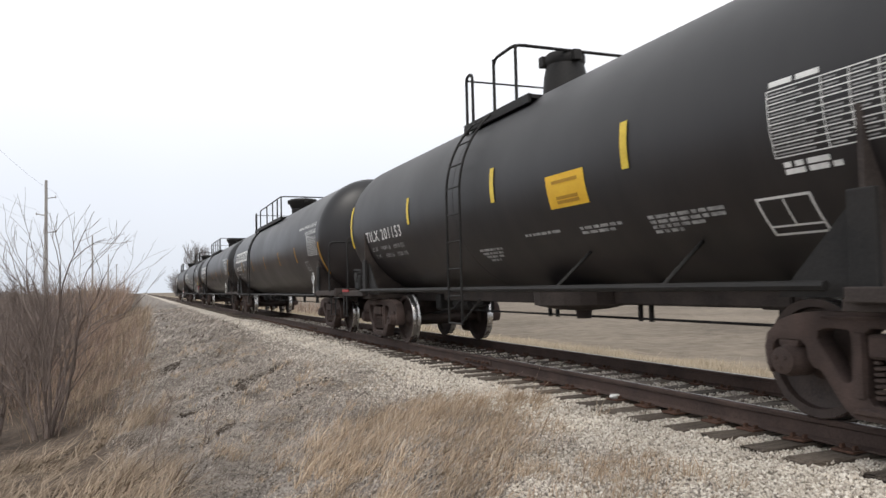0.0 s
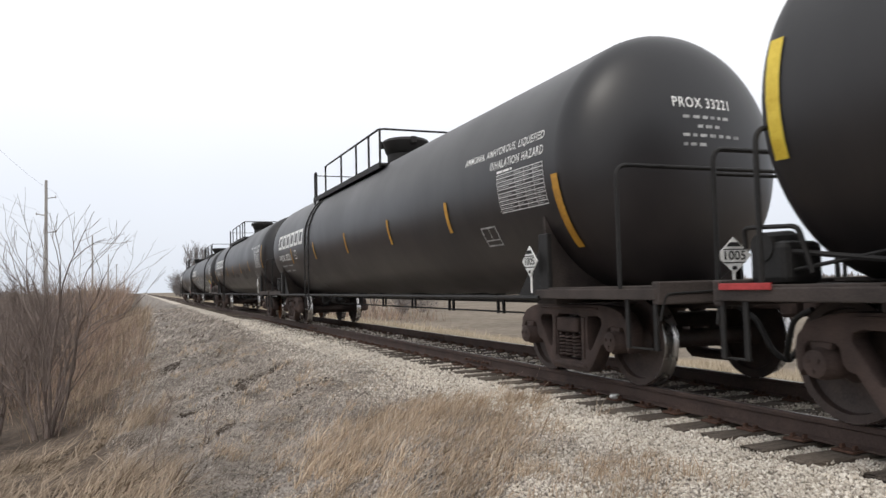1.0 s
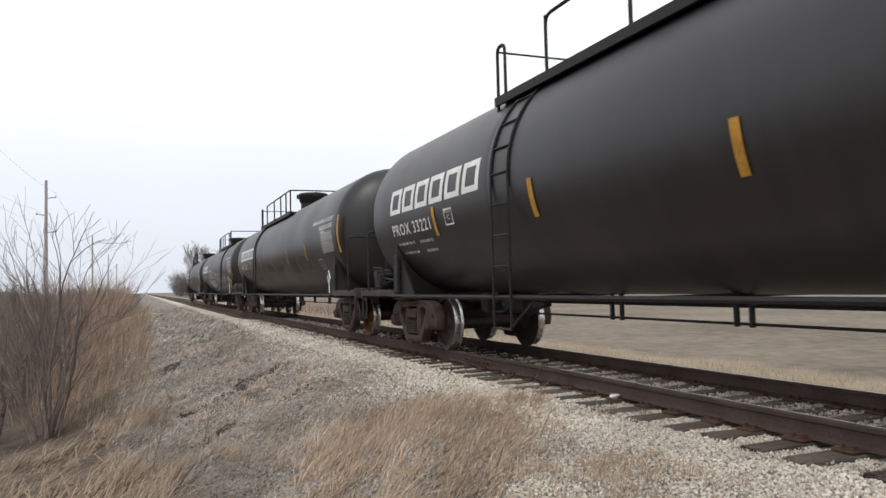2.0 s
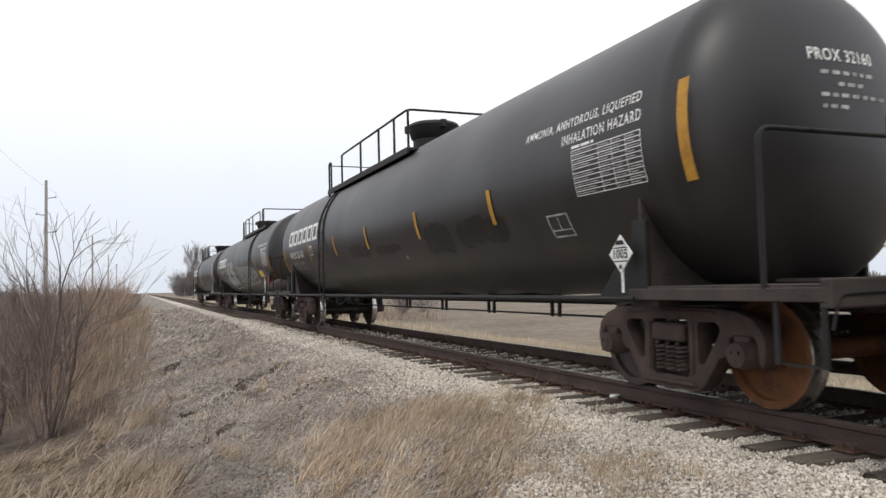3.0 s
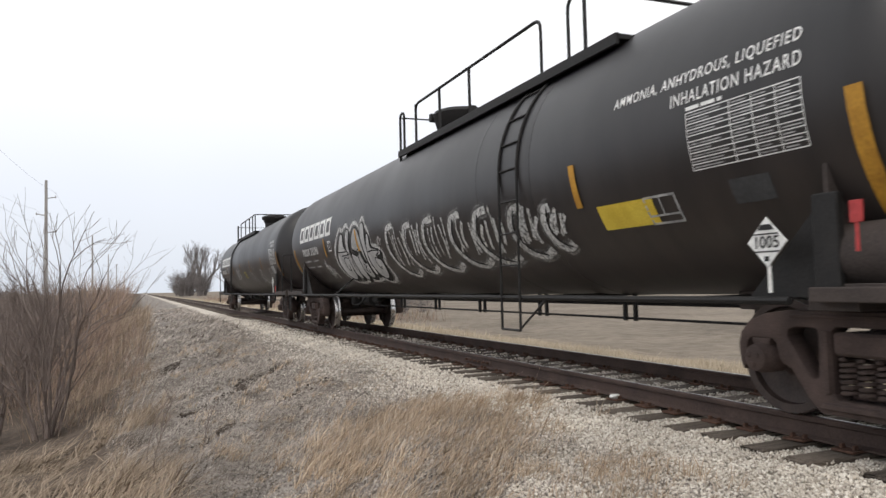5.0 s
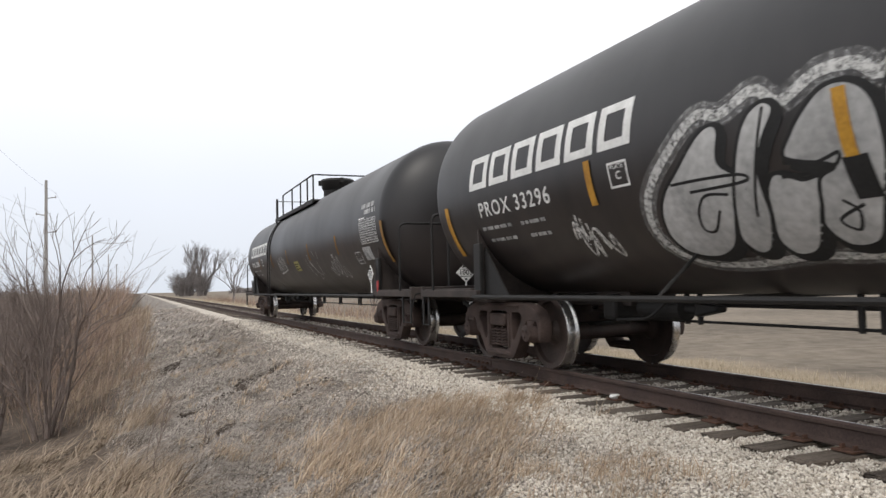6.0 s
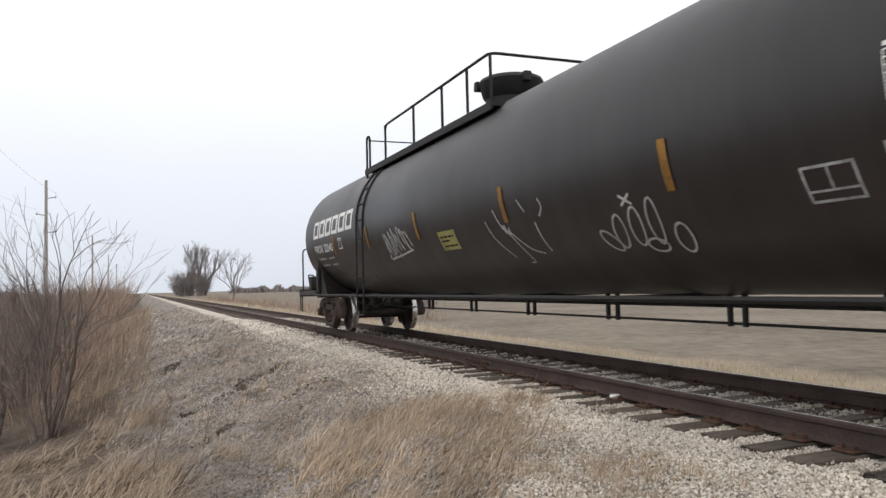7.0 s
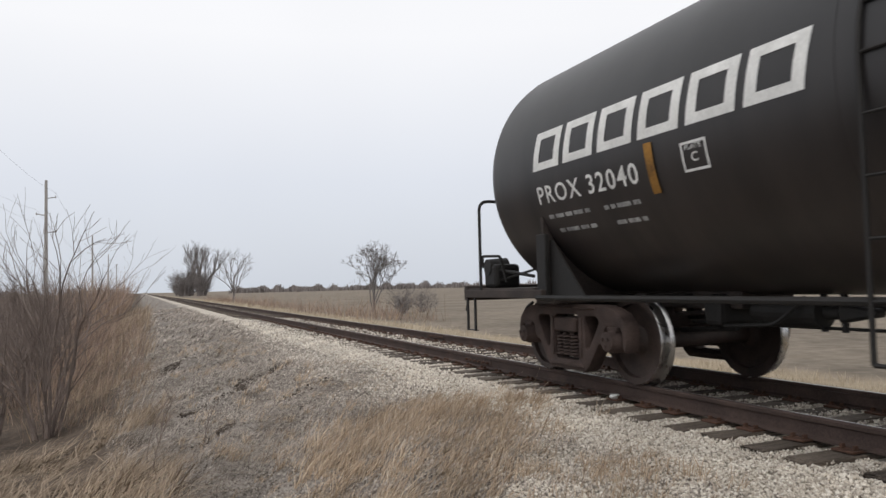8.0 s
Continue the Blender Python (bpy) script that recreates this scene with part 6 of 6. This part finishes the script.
def build_poles():
    first = None
    for k, y in enumerate((5.5, 65.4, 125.4, 185.4, 245.4)):
        m = pose(POLE_X, y, float(height(POLE_X, y)) - 0.05)
        if first is None:
            first = tagged(new("utility_pole"), "slim weathered grey wooden utility pole with side insulators", "utility pole", "poles of the power line")
            bm = bmesh.new()
            revolve(bm, [(0, 0.0), (0, 0.16), (5, 0.135), (11.4, 0.10), (11.45, 0.0)], "z", 12)
            part("pole", bm, M_POLE, first, smooth=True)
            for z, s in ((10.0, 1), (8.65, -1), (7.3, 1)):
                bm = bmesh.new()
                tube(bm, [(s * 0.1, 0, z), (s * 0.62, 0, z + 0.1)], 0.04, 6)
                revolve(bm, [(z + 0.02, 0.0), (z + 0.02, 0.06), (z + 0.08, 0.03), (z + 0.12, 0.07), (z + 0.2, 0.03), (z + 0.24, 0.0)], "z", 8, (s * 0.66, 0, 0))
                part("insulator", bm, M_POLE, first)
            first.matrix_basis = m
        else:
            copy_thing(first, m)
    for z, s in ((10.0, 1), (8.65, -1), (7.3, 1)):
        bm = bmesh.new()
        pts = []
        ys = (5.5, 65.4, 125.4, 185.4, 245.4)
        for a, b in zip(ys, ys[1:]):
            for i in range(12):
                t = i / 12
                pts.append((POLE_X + s * 0.66, a + (b - a) * t, -1.1 + z + 0.2 - 1.1 * 4 * t * (1 - t)))
        tube(bm, pts, 0.007, 4)
        tagged(part("power_wire", bm, M_WIRE, None), "thin sagging overhead power wire between poles", "wire", "wires of the power line")


build_poles()

# ---------------------------------------------------------------- spray paint, notices and fittings that set the cars apart


def blob(sh, bm, y, s, ry, rs, seed, lift):
    """A filled, uneven sprayed shape on the shell."""
    rng = random.Random(seed)
    ph = [rng.uniform(0, 6.28) for _ in range(4)]
    n = 28
    rings = []
    for k in (0.34, 0.67, 1.0):
        ring = []
        for j in range(n):
            a = 2 * math.pi * j / n
            w = k * (1 + 0.13 * math.sin(2 * a + ph[0]) + 0.10 * math.sin(3 * a + ph[1]) + 0.05 * math.sin(5 * a + ph[2]))
            c, d = math.cos(a), math.sin(a)
            c, d = math.copysign(abs(c) ** 0.7, c), math.copysign(abs(d) ** 0.7, d)
            ring.append(bm.verts.new(sh.wrap(y + ry * w * c, s + rs * w * d, lift)))
        rings.append(ring)
    mid = bm.verts.new(sh.wrap(y, s, lift))
    for j in range(n):
        k = (j + 1) % n
        bm.faces.new((mid, rings[0][j], rings[0][k]))
        for a, b in zip(rings, rings[1:]):
            bm.faces.new((a[j], b[j], b[k], a[k]))


def wiped(sh, bm, y0, y1, s, hs, seed):
    """A band rubbed clean in short overlapping strokes: stepped, ragged edges."""
    rng = random.Random(seed)
    n = max(8, int((y1 - y0) / 0.07))
    rows = []
    top, low = hs, -hs
    for j in range(n + 1):
        if rng.random() < 0.3:
            top, low = hs * rng.uniform(0.65, 1.1), -hs * rng.uniform(0.7, 1.2)
        end = min(1.0, 0.45 + 0.3 * j, 0.45 + 0.3 * (n - j))
        y = y0 + (y1 - y0) * j / n
        hi, lo = s + top * end + rng.uniform(-0.012, 0.012), s + low * end + rng.uniform(-0.02, 0.02)
        rows.append([bm.verts.new(sh.wrap(y, lo + (hi - lo) * q / 3, 0.0035)) for q in range(4)])
    for p, r in zip(rows, rows[1:]):
        for q in range(3):
            bm.faces.new((p[q], r[q], r[q + 1], p[q + 1]))


def scribble(sh, bm, y0, y1, s0, s1, loops, seed, w):
    """One looping sprayed line in a box, like a quick tag."""
    rng = random.Random(seed)
    a, b, c = rng.uniform(0, 6), rng.uniform(0, 6), rng.uniform(0.7, 1.2)
    pts = []
    n = int(loops * 14)
    for i in range(n + 1):
        t = i / n
        u = 2 * math.pi * loops * t
        y = y0 + (y1 - y0) * (0.08 + 0.84 * t + 0.10 * math.sin(u * c + a))
        s = (s0 + s1) / 2 + (s1 - s0) * (0.36 * math.sin(u + b) + 0.14 * math.sin(u * 0.37 + a))
        pts.append((y, s))
    sh.stroke(bm, pts, w)


def smooth_line(pts, closed=True, n=5):
    """A flowing line through (y, s) points."""
    pts = [Vector(q) for q in pts]
    k = len(pts)
    out = []
    for i in range(k if closed else k - 1):
        p0, p1, p2, p3 = (pts[j % k] if closed else pts[min(max(j, 0), k - 1)] for j in (i - 1, i, i + 1, i + 2))
        for m in range(n):
            t = m / n
            out.append(0.5 * (2 * p1 + (p2 - p0) * t + (2 * p0 - 5 * p1 + 4 * p2 - p3) * t * t + (3 * p1 - p0 - 3 * p2 + p3) * t ** 3))
    out.append(out[0] if closed else pts[-1])
    return out


def filled(sh, bm, line, lift):
    """A painted area inside a closed line, laid on the shell."""
    vs = [bm.verts.new((q.x, q.y, 0)) for q in line[:-1]]
    es = [bm.edges.new((vs[i], vs[(i + 1) % len(vs)])) for i in range(len(vs))]
    bmesh.ops.triangle_fill(bm, use_beauty=True, use_dissolve=False, edges=es)
    lo, hi = min(q.y for q in line), max(q.y for q in line)
    for k in range(1, int((hi - lo) / 0.07) + 1):
        bmesh.ops.bisect_plane(bm, geom=bm.verts[:] + bm.edges[:] + bm.faces[:], plane_co=(0, lo + 0.07 * k, 0), plane_no=(0, 1, 0))
    for q in bm.verts:
        q.co = sh.wrap(q.co.x, q.co.y, lift)


# bulging shapes of the sprayed piece, rear to front: outline, then black inner lines
BULGES = (
    (((4.5, -0.57), (4.27, -0.4), (3.97, -0.17), (3.8, -0.12), (3.74, -0.2), (3.8, -0.42), (3.6, -0.56), (3.6, -0.64), (3.74, -0.7), (3.85, -0.9), (4.04, -1.16), (4.32, -1.27), (4.6, -1.2), (4.7, -1.0), (4.64, -0.75)),
     (((4.4, -0.52), (4.0, -0.52), (3.62, -0.54), (3.6, -0.6), (4.2, -0.61)), ((3.8, -0.68), (4.05, -0.66), (4.2, -0.8), (4.24, -0.96), (4.12, -0.98), (3.96, -0.8)))),
    (((3.55, -0.28), (3.43, -0.12), (3.28, -0.06), (3.19, -0.14), (3.32, -0.32), (3.43, -0.52), (3.46, -0.72), (3.5, -0.92), (3.68, -1.2), (3.84, -1.26), (3.92, -1.1), (3.82, -0.85), (3.68, -0.55)),
     (((3.28, -0.1), (3.4, -0.4), (3.58, -0.8), (3.62, -0.9)),)),
    (((3.3, -0.58), (3.1, -0.66), (2.95, -0.67), (3.07, -0.94), (3.28, -1.25), (3.5, -1.3), (3.57, -1.13), (3.48, -0.89), (3.42, -0.7)), ()),
    (((3.17, -0.49), (3.08, -0.33), (2.94, -0.19), (2.79, -0.09), (2.63, -0.08), (2.49, -0.16), (2.42, -0.32), (2.44, -0.6), (2.6, -0.95), (2.77, -1.21), (3.0, -1.24), (3.1, -1.05), (3.03, -0.87), (2.95, -0.67), (2.82, -0.6)),
     (((3.2, -0.52), (2.95, -0.56), (2.75, -0.52), (2.85, -0.62), (3.25, -0.62)), ((2.86, -0.85), (2.78, -0.95), (2.86, -1.1), (2.95, -1.0), (2.72, -0.9)))),
    (((2.35, -0.2), (2.25, -0.05), (2.1, -0.01), (2.02, -0.1), (2.07, -0.32), (2.2, -0.67), (2.26, -0.9), (2.43, -1.15), (2.56, -1.13), (2.47, -0.87), (2.37, -0.52)), (((2.2, -0.62), (2.3, -0.8), (2.36, -0.95)),)),
    (((2.0, -0.37), (1.88, -0.25), (1.79, -0.32), (1.86, -0.52), (1.62, -0.57), (1.38, -0.63), (1.45, -0.71), (1.7, -0.74), (1.58, -0.82), (1.58, -0.95), (1.78, -1.18), (2.1, -1.3), (2.3, -1.17), (2.3, -0.88), (2.18, -0.6)),
     (((2.15, -0.62), (1.8, -0.6), (1.45, -0.64), (1.75, -0.72)), ((1.62, -0.8), (1.85, -0.76), (1.95, -0.9), (1.9, -1.02), (1.8, -0.96)))))
RIM = ((4.75, -0.6), (4.35, -0.25), (3.98, -0.02), (3.7, -0.06), (3.36, 0.04), (3.13, -0.1), (2.82, 0.02), (2.52, 0.0), (2.36, -0.1), (2.1, 0.08), (1.9, -0.1), (1.76, -0.22), (1.7, -0.48), (1.42, -0.55), (1.24, -0.7), (1.42, -0.9),
       (1.45, -1.15), (1.73, -1.36), (2.12, -1.42), (2.4, -1.3), (2.9, -1.36), (3.4, -1.33), (4.1, -1.4), (4.6, -1.3), (4.84, -1.0))


def build_large_graffiti(sh):
    """A sprayed piece: silver bulging shapes with black lines in a white mist, then open crescents that thin out along the car."""
    A = sh.arc
    rng = random.Random(12)
    rim = smooth_line(RIM)
    for w, mat, lift in ((0.20, M_MIST, 0.003), (0.085, M_MISTBOLD, 0.0036)):
        bm = bmesh.new()
        sh.stroke(bm, rim, w, lift)
        part("graffiti_halo", bm, mat, sh.car, "soft white sprayed rim")
    for k, (shape, inner) in enumerate(BULGES):
        edge = smooth_line(shape)
        lift = 0.0046 + 0.0007 * k
        fill, shade, ink = bmesh.new(), bmesh.new(), bmesh.new()
        sh.stroke(shade, [q + Vector((-0.035, -0.035)) for q in edge], 0.10, lift - 0.0008)
        filled(sh, fill, edge, lift)
        sh.stroke(ink, edge, 0.032, lift + 0.0004)
        f = part("graffiti_letter", fill, M_GRAF, sh.car, "silver sprayed bulging letter shape")
        part("letter_shadow", shade, M_BLACKINK, f)
        part("letter_outline", ink, M_BLACKINK, f)
        for line in inner:
            bm = bmesh.new()
            sh.stroke(bm, smooth_line(line, False), 0.026, lift + 0.0008)
            part("letter_line", bm, M_BLACKINK, f)
    bm = bmesh.new()
    sh.patch(bm, 2.74, -0.86, 2.55, -0.56, lift=0.0105)
    part("painted_out_patch", bm, M_BLACKINK, sh.car, "black sprayed patch")
    for y0, y1, s0, s1, seed, mat in ((3.02, 2.78, -0.46, -0.34, 4, M_BLACKINK), (1.36, 1.08, -0.55, -0.36, 6, M_MISTBOLD)):
        tag = bmesh.new()
        scribble(sh, tag, y0, y1, s0, s1, 2.6, seed, 0.022)
        part("graffiti_tag", tag, mat, sh.car)
    # open crescents with ragged tops
    for k, (yc, w, tall) in enumerate(((0.35, 0.52, 0.52), (-0.55, 0.5, 0.46), (-1.55, 0.55, 0.46), (-2.6, 0.5, 0.42), (-3.45, 0.5, 0.40), (-4.4, 0.4, 0.34), (-5.05, 0.22, 0.26))):
        s = A(-29)
        curve = [(yc - 0.15 * w, s + tall), (yc + 0.55 * w, s + tall * 0.85), (yc + 0.9 * w, s + tall * 0.1), (yc + 0.55 * w, s - tall * 0.7), (yc - 0.2 * w, s - tall), (yc - 0.9 * w, s - tall * 0.75)]
        for wide, mat, lift in ((0.20, M_MIST, 0.003 + 0.0003 * k), (0.10, M_MISTBOLD, 0.0052 + 0.0003 * k)):
            bm = bmesh.new()
            sh.stroke(bm, smooth_line(curve, False, 7), wide, lift)
            part("graffiti_stroke", bm, mat, sh.car, "open white sprayed crescent")
        bm = bmesh.new()
        for i in range(5):
            yy = yc + w * (0.55 - 0.28 * i) + rng.uniform(-0.04, 0.04)
            top, low = s + tall * rng.uniform(0.5, 1.15), s - tall * rng.uniform(0.1, 0.6)
            bow = rng.uniform(-0.1, 0.1)
            sh.stroke(bm, [(yy + bow * math.sin(math.pi * t) - 0.14 * t, low + (top - low) * t) for t in (j / 7 for j in range(8))], rng.uniform(0.03, 0.075), 0.0078 + 0.0005 * i)
        part("graffiti_strokes", bm, M_MISTBOLD, sh.car, "ragged white sprayed strokes")
        bm = bmesh.new()
        sh.stroke(bm, smooth_line([(q[0] - 0.09, q[1] + 0.02) for q in curve[1:5]], False, 6), 0.03, 0.0108)
        part("graffiti_outline", bm, M_BLACKINK, sh.car)
    for y0, y1, a0, a1, loops, seed in ((6.15, 5.85, -36, -24, 3.4, 5), (6.1, 5.45, -46, -30, 4.6, 8)):
        tag = bmesh.new()
        scribble(sh, tag, y0, y1, A(a0), A(a1), loops, seed, 0.034)
        part("graffiti_tag", tag, M_MISTBOLD, sh.car)


build_large_graffiti(shell_d)


def build_thin_graffiti(sh):
    A = sh.arc
    for k, (y0, y1, a0, a1, loops, w) in enumerate(((2.68, 2.0, -33, -12, 5.2, 0.026), (2.2, 1.2, -29, -10, 5.4, 0.026), (-2.1, -2.3, -29, -23, 2.5, 0.03))):
        bm = bmesh.new()
        scribble(sh, bm, y0, y1, A(a0), A(a1), loops, 20 + k, w)
        part("graffiti_tag", bm, M_GRAF, sh.car, "thin white sprayed tag")
    bm = bmesh.new()
    sh.stroke(bm, [(2.62, A(-33)), (1.9, A(-30.5)), (1.3, A(-28))], 0.034)
    for line in (((-1.7, -0.5), (-1.8, -0.75), (-2.05, -1.06)), ((-2.0, -0.37), (-2.12, -0.62), (-2.3, -0.72), (-2.55, -0.95), (-2.8, -1.04)), ((-2.2, -0.66), (-2.35, -0.92), (-2.42, -1.14), (-2.3, -1.16)),
                 ((-2.68, -0.32), (-2.74, -0.4), (-2.8, -0.48)), ((-3.16, -0.36), (-3.2, -0.46), (-3.1, -0.56)), ((-2.95, -0.62), (-2.95, -0.85), (-2.98, -1.02))):
        sh.stroke(bm, smooth_line(line, False), 0.024, 0.0065)
    # a row of leaning hollow loops
    for k, (y, q, ry, rs, tilt) in enumerate(((-4.2, -0.97, 0.10, 0.13, 0.5), (-4.42, -0.88, 0.09, 0.19, -0.25), (-4.7, -0.85, 0.09, 0.21, -0.25), (-4.98, -0.82, 0.08, 0.24, -0.2), (-4.85, -1.07, 0.13, 0.08, 0.2), (-5.25, -1.02, 0.10, 0.16, -0.2))):
        ring = [(y + ry * math.cos(a) + tilt * rs * math.sin(a), q + rs * math.sin(a)) for a in (i * math.pi / 10 for i in range(22))]
        sh.stroke(bm, ring, 0.026, 0.0055 + 0.0006 * k)
    sh.stroke(bm, [(-4.62, A(-20)), (-4.78, A(-24))], 0.03)
    sh.stroke(bm, [(-4.78, A(-20)), (-4.62, A(-24))], 0.03, 0.006)
    part("graffiti_tag", bm, M_GRAF, sh.car)
    bm = bmesh.new()
    sh.patch(bm, 0.02, A(-32), -0.62, A(-20))
    part("notice_panel", bm, M_PANELDULL, sh.car, "dull olive-yellow notice panel")
    sh.lines("notice_print", [(-0.05, -0.55, A(-23.5)), (-0.05, -0.4, A(-26)), (-0.08, -0.56, A(-29.3))], M_BLACKINK, 5, 0.03, lift=0.008)
    bm = bmesh.new()
    sh.patch(bm, -7.34, A(-30.8), -7.89, A(-19.8))
    panel = part("notice_panel", bm, M_FADED, sh.car, "faded white notice panel")
    sh.lines("remaining_lettering", [(-7.55, -8.5, A(11.5)), (-7.8, -8.55, A(6.6))], M_FADED, 9, 0.09)


build_thin_graffiti(shell_e)

# yellow notice, framed notice and red flag bracket on the graffiti-covered car
bm = bmesh.new()
shell_d.patch(bm, -5.95, shell_d.arc(-33), -6.80, shell_d.arc(-22.8))
part("notice_panel", bm, M_YELLOW, car_d, "bright yellow notice panel")
bm = bmesh.new()
shell_d.patch(bm, -7.75, shell_d.arc(-30), -8.15, shell_d.arc(-22))
part("notice_panel", bm, M_SMUDGE, car_d, "small grey notice panel")
for c, y, z in ((car_d, -8.9, 1.47), (car_e, -8.55, 1.12)):
    bm = bmesh.new()
    box(bm, -1.45, -1.43, y - 0.045, y + 0.045, z - 0.07, z + 0.07, 0.006)
    tube(bm, [(-1.44, y, z - 0.25 if c is car_d else 0.95), (-1.44, y, z)], 0.012, 6)
    part("red_marker", bm, M_RED, c, "small red marker flag")
bm = bmesh.new()
revolve(bm, [(-0.74, 0.0), (-0.72, 0.14), (-0.64, 0.22), (-0.2, 0.235), (-0.19, 0.245), (-0.16, 0.245), (-0.15, 0.235), (0.64, 0.22), (0.72, 0.14), (0.74, 0.0)], "y", 28, (-1.16, -9.2, 1.20))
part("air_reservoir", bm, M_UNDER, car_d, "grimy cylindrical air reservoir", smooth=True)
bm = bmesh.new()
tube(bm, [(-0.55 + 0.26 * math.cos(a), -9.66, 1.75 + 0.26 * math.sin(a)) for a in (i * 2 * math.pi / 20 for i in range(20))], 0.016, 6, closed=True)
for k in range(4):
    a = k * math.pi / 4
    tube(bm, [(-0.55 - 0.26 * math.cos(a), -9.66, 1.75 - 0.26 * math.sin(a)), (-0.55 + 0.26 * math.cos(a), -9.66, 1.75 + 0.26 * math.sin(a))], 0.011, 5)
box(bm, -0.72, -0.38, -9.62, -9.52, 1.0, 1.95, 0.02)
part("hand_brake_wheel", bm, M_UNDER, car_d, "spoked hand brake wheel on its housing")

# dark washed bands on the second of the long cars
A = shell_c.arc
for k, (y0, y1, a, hs) in enumerate(((0.2, 1.75, -22.5, 0.13), (-1.57, -0.14, -24.5, 0.10), (-3.92, -2.85, -24.8, 0.27), (-5.7, -4.15, -23.2, 0.21))):
    bm = bmesh.new()
    wiped(shell_c, bm, y0, y1, A(a), hs, 3 + k)
    part("clean_patch", bm, M_CLEAN, car_c, "glossy dark wiped patch")
bm = bmesh.new()
blob(shell_c, bm, -1.65, A(-33), 0.05, 0.04, 9, 0.005)
part("paint_spot", bm, M_FADED, car_c)
bm = bmesh.new()
box(bm, -1.47, -1.45, 6.45, 6.95, 0.985, 1.035, 0.004)
part("red_strip", bm, M_RED, car_a, "worn red painted strip on the end sill")

# ---------------------------------------------------------------- what moves: the train rolls by at an even speed
SPEED, WHEEL_R = 11.5, 0.457


def motions():
    for car, y0 in CARS:
        walk(car, [(t, pose(0, y0 - SPEED * t, 0)) for t in [k * 0.5 for k in range(17)]])
    rows = []
    for k in range(241):
        t = k / 30
        rows.append((t, math.degrees(SPEED * t / WHEEL_R)))
    for ws in WHEELSETS:
        at = ws.location.copy()
        walk(ws, [(t, pose(at.x, at.y, at.z, a)) for t, a in rows])


motions()
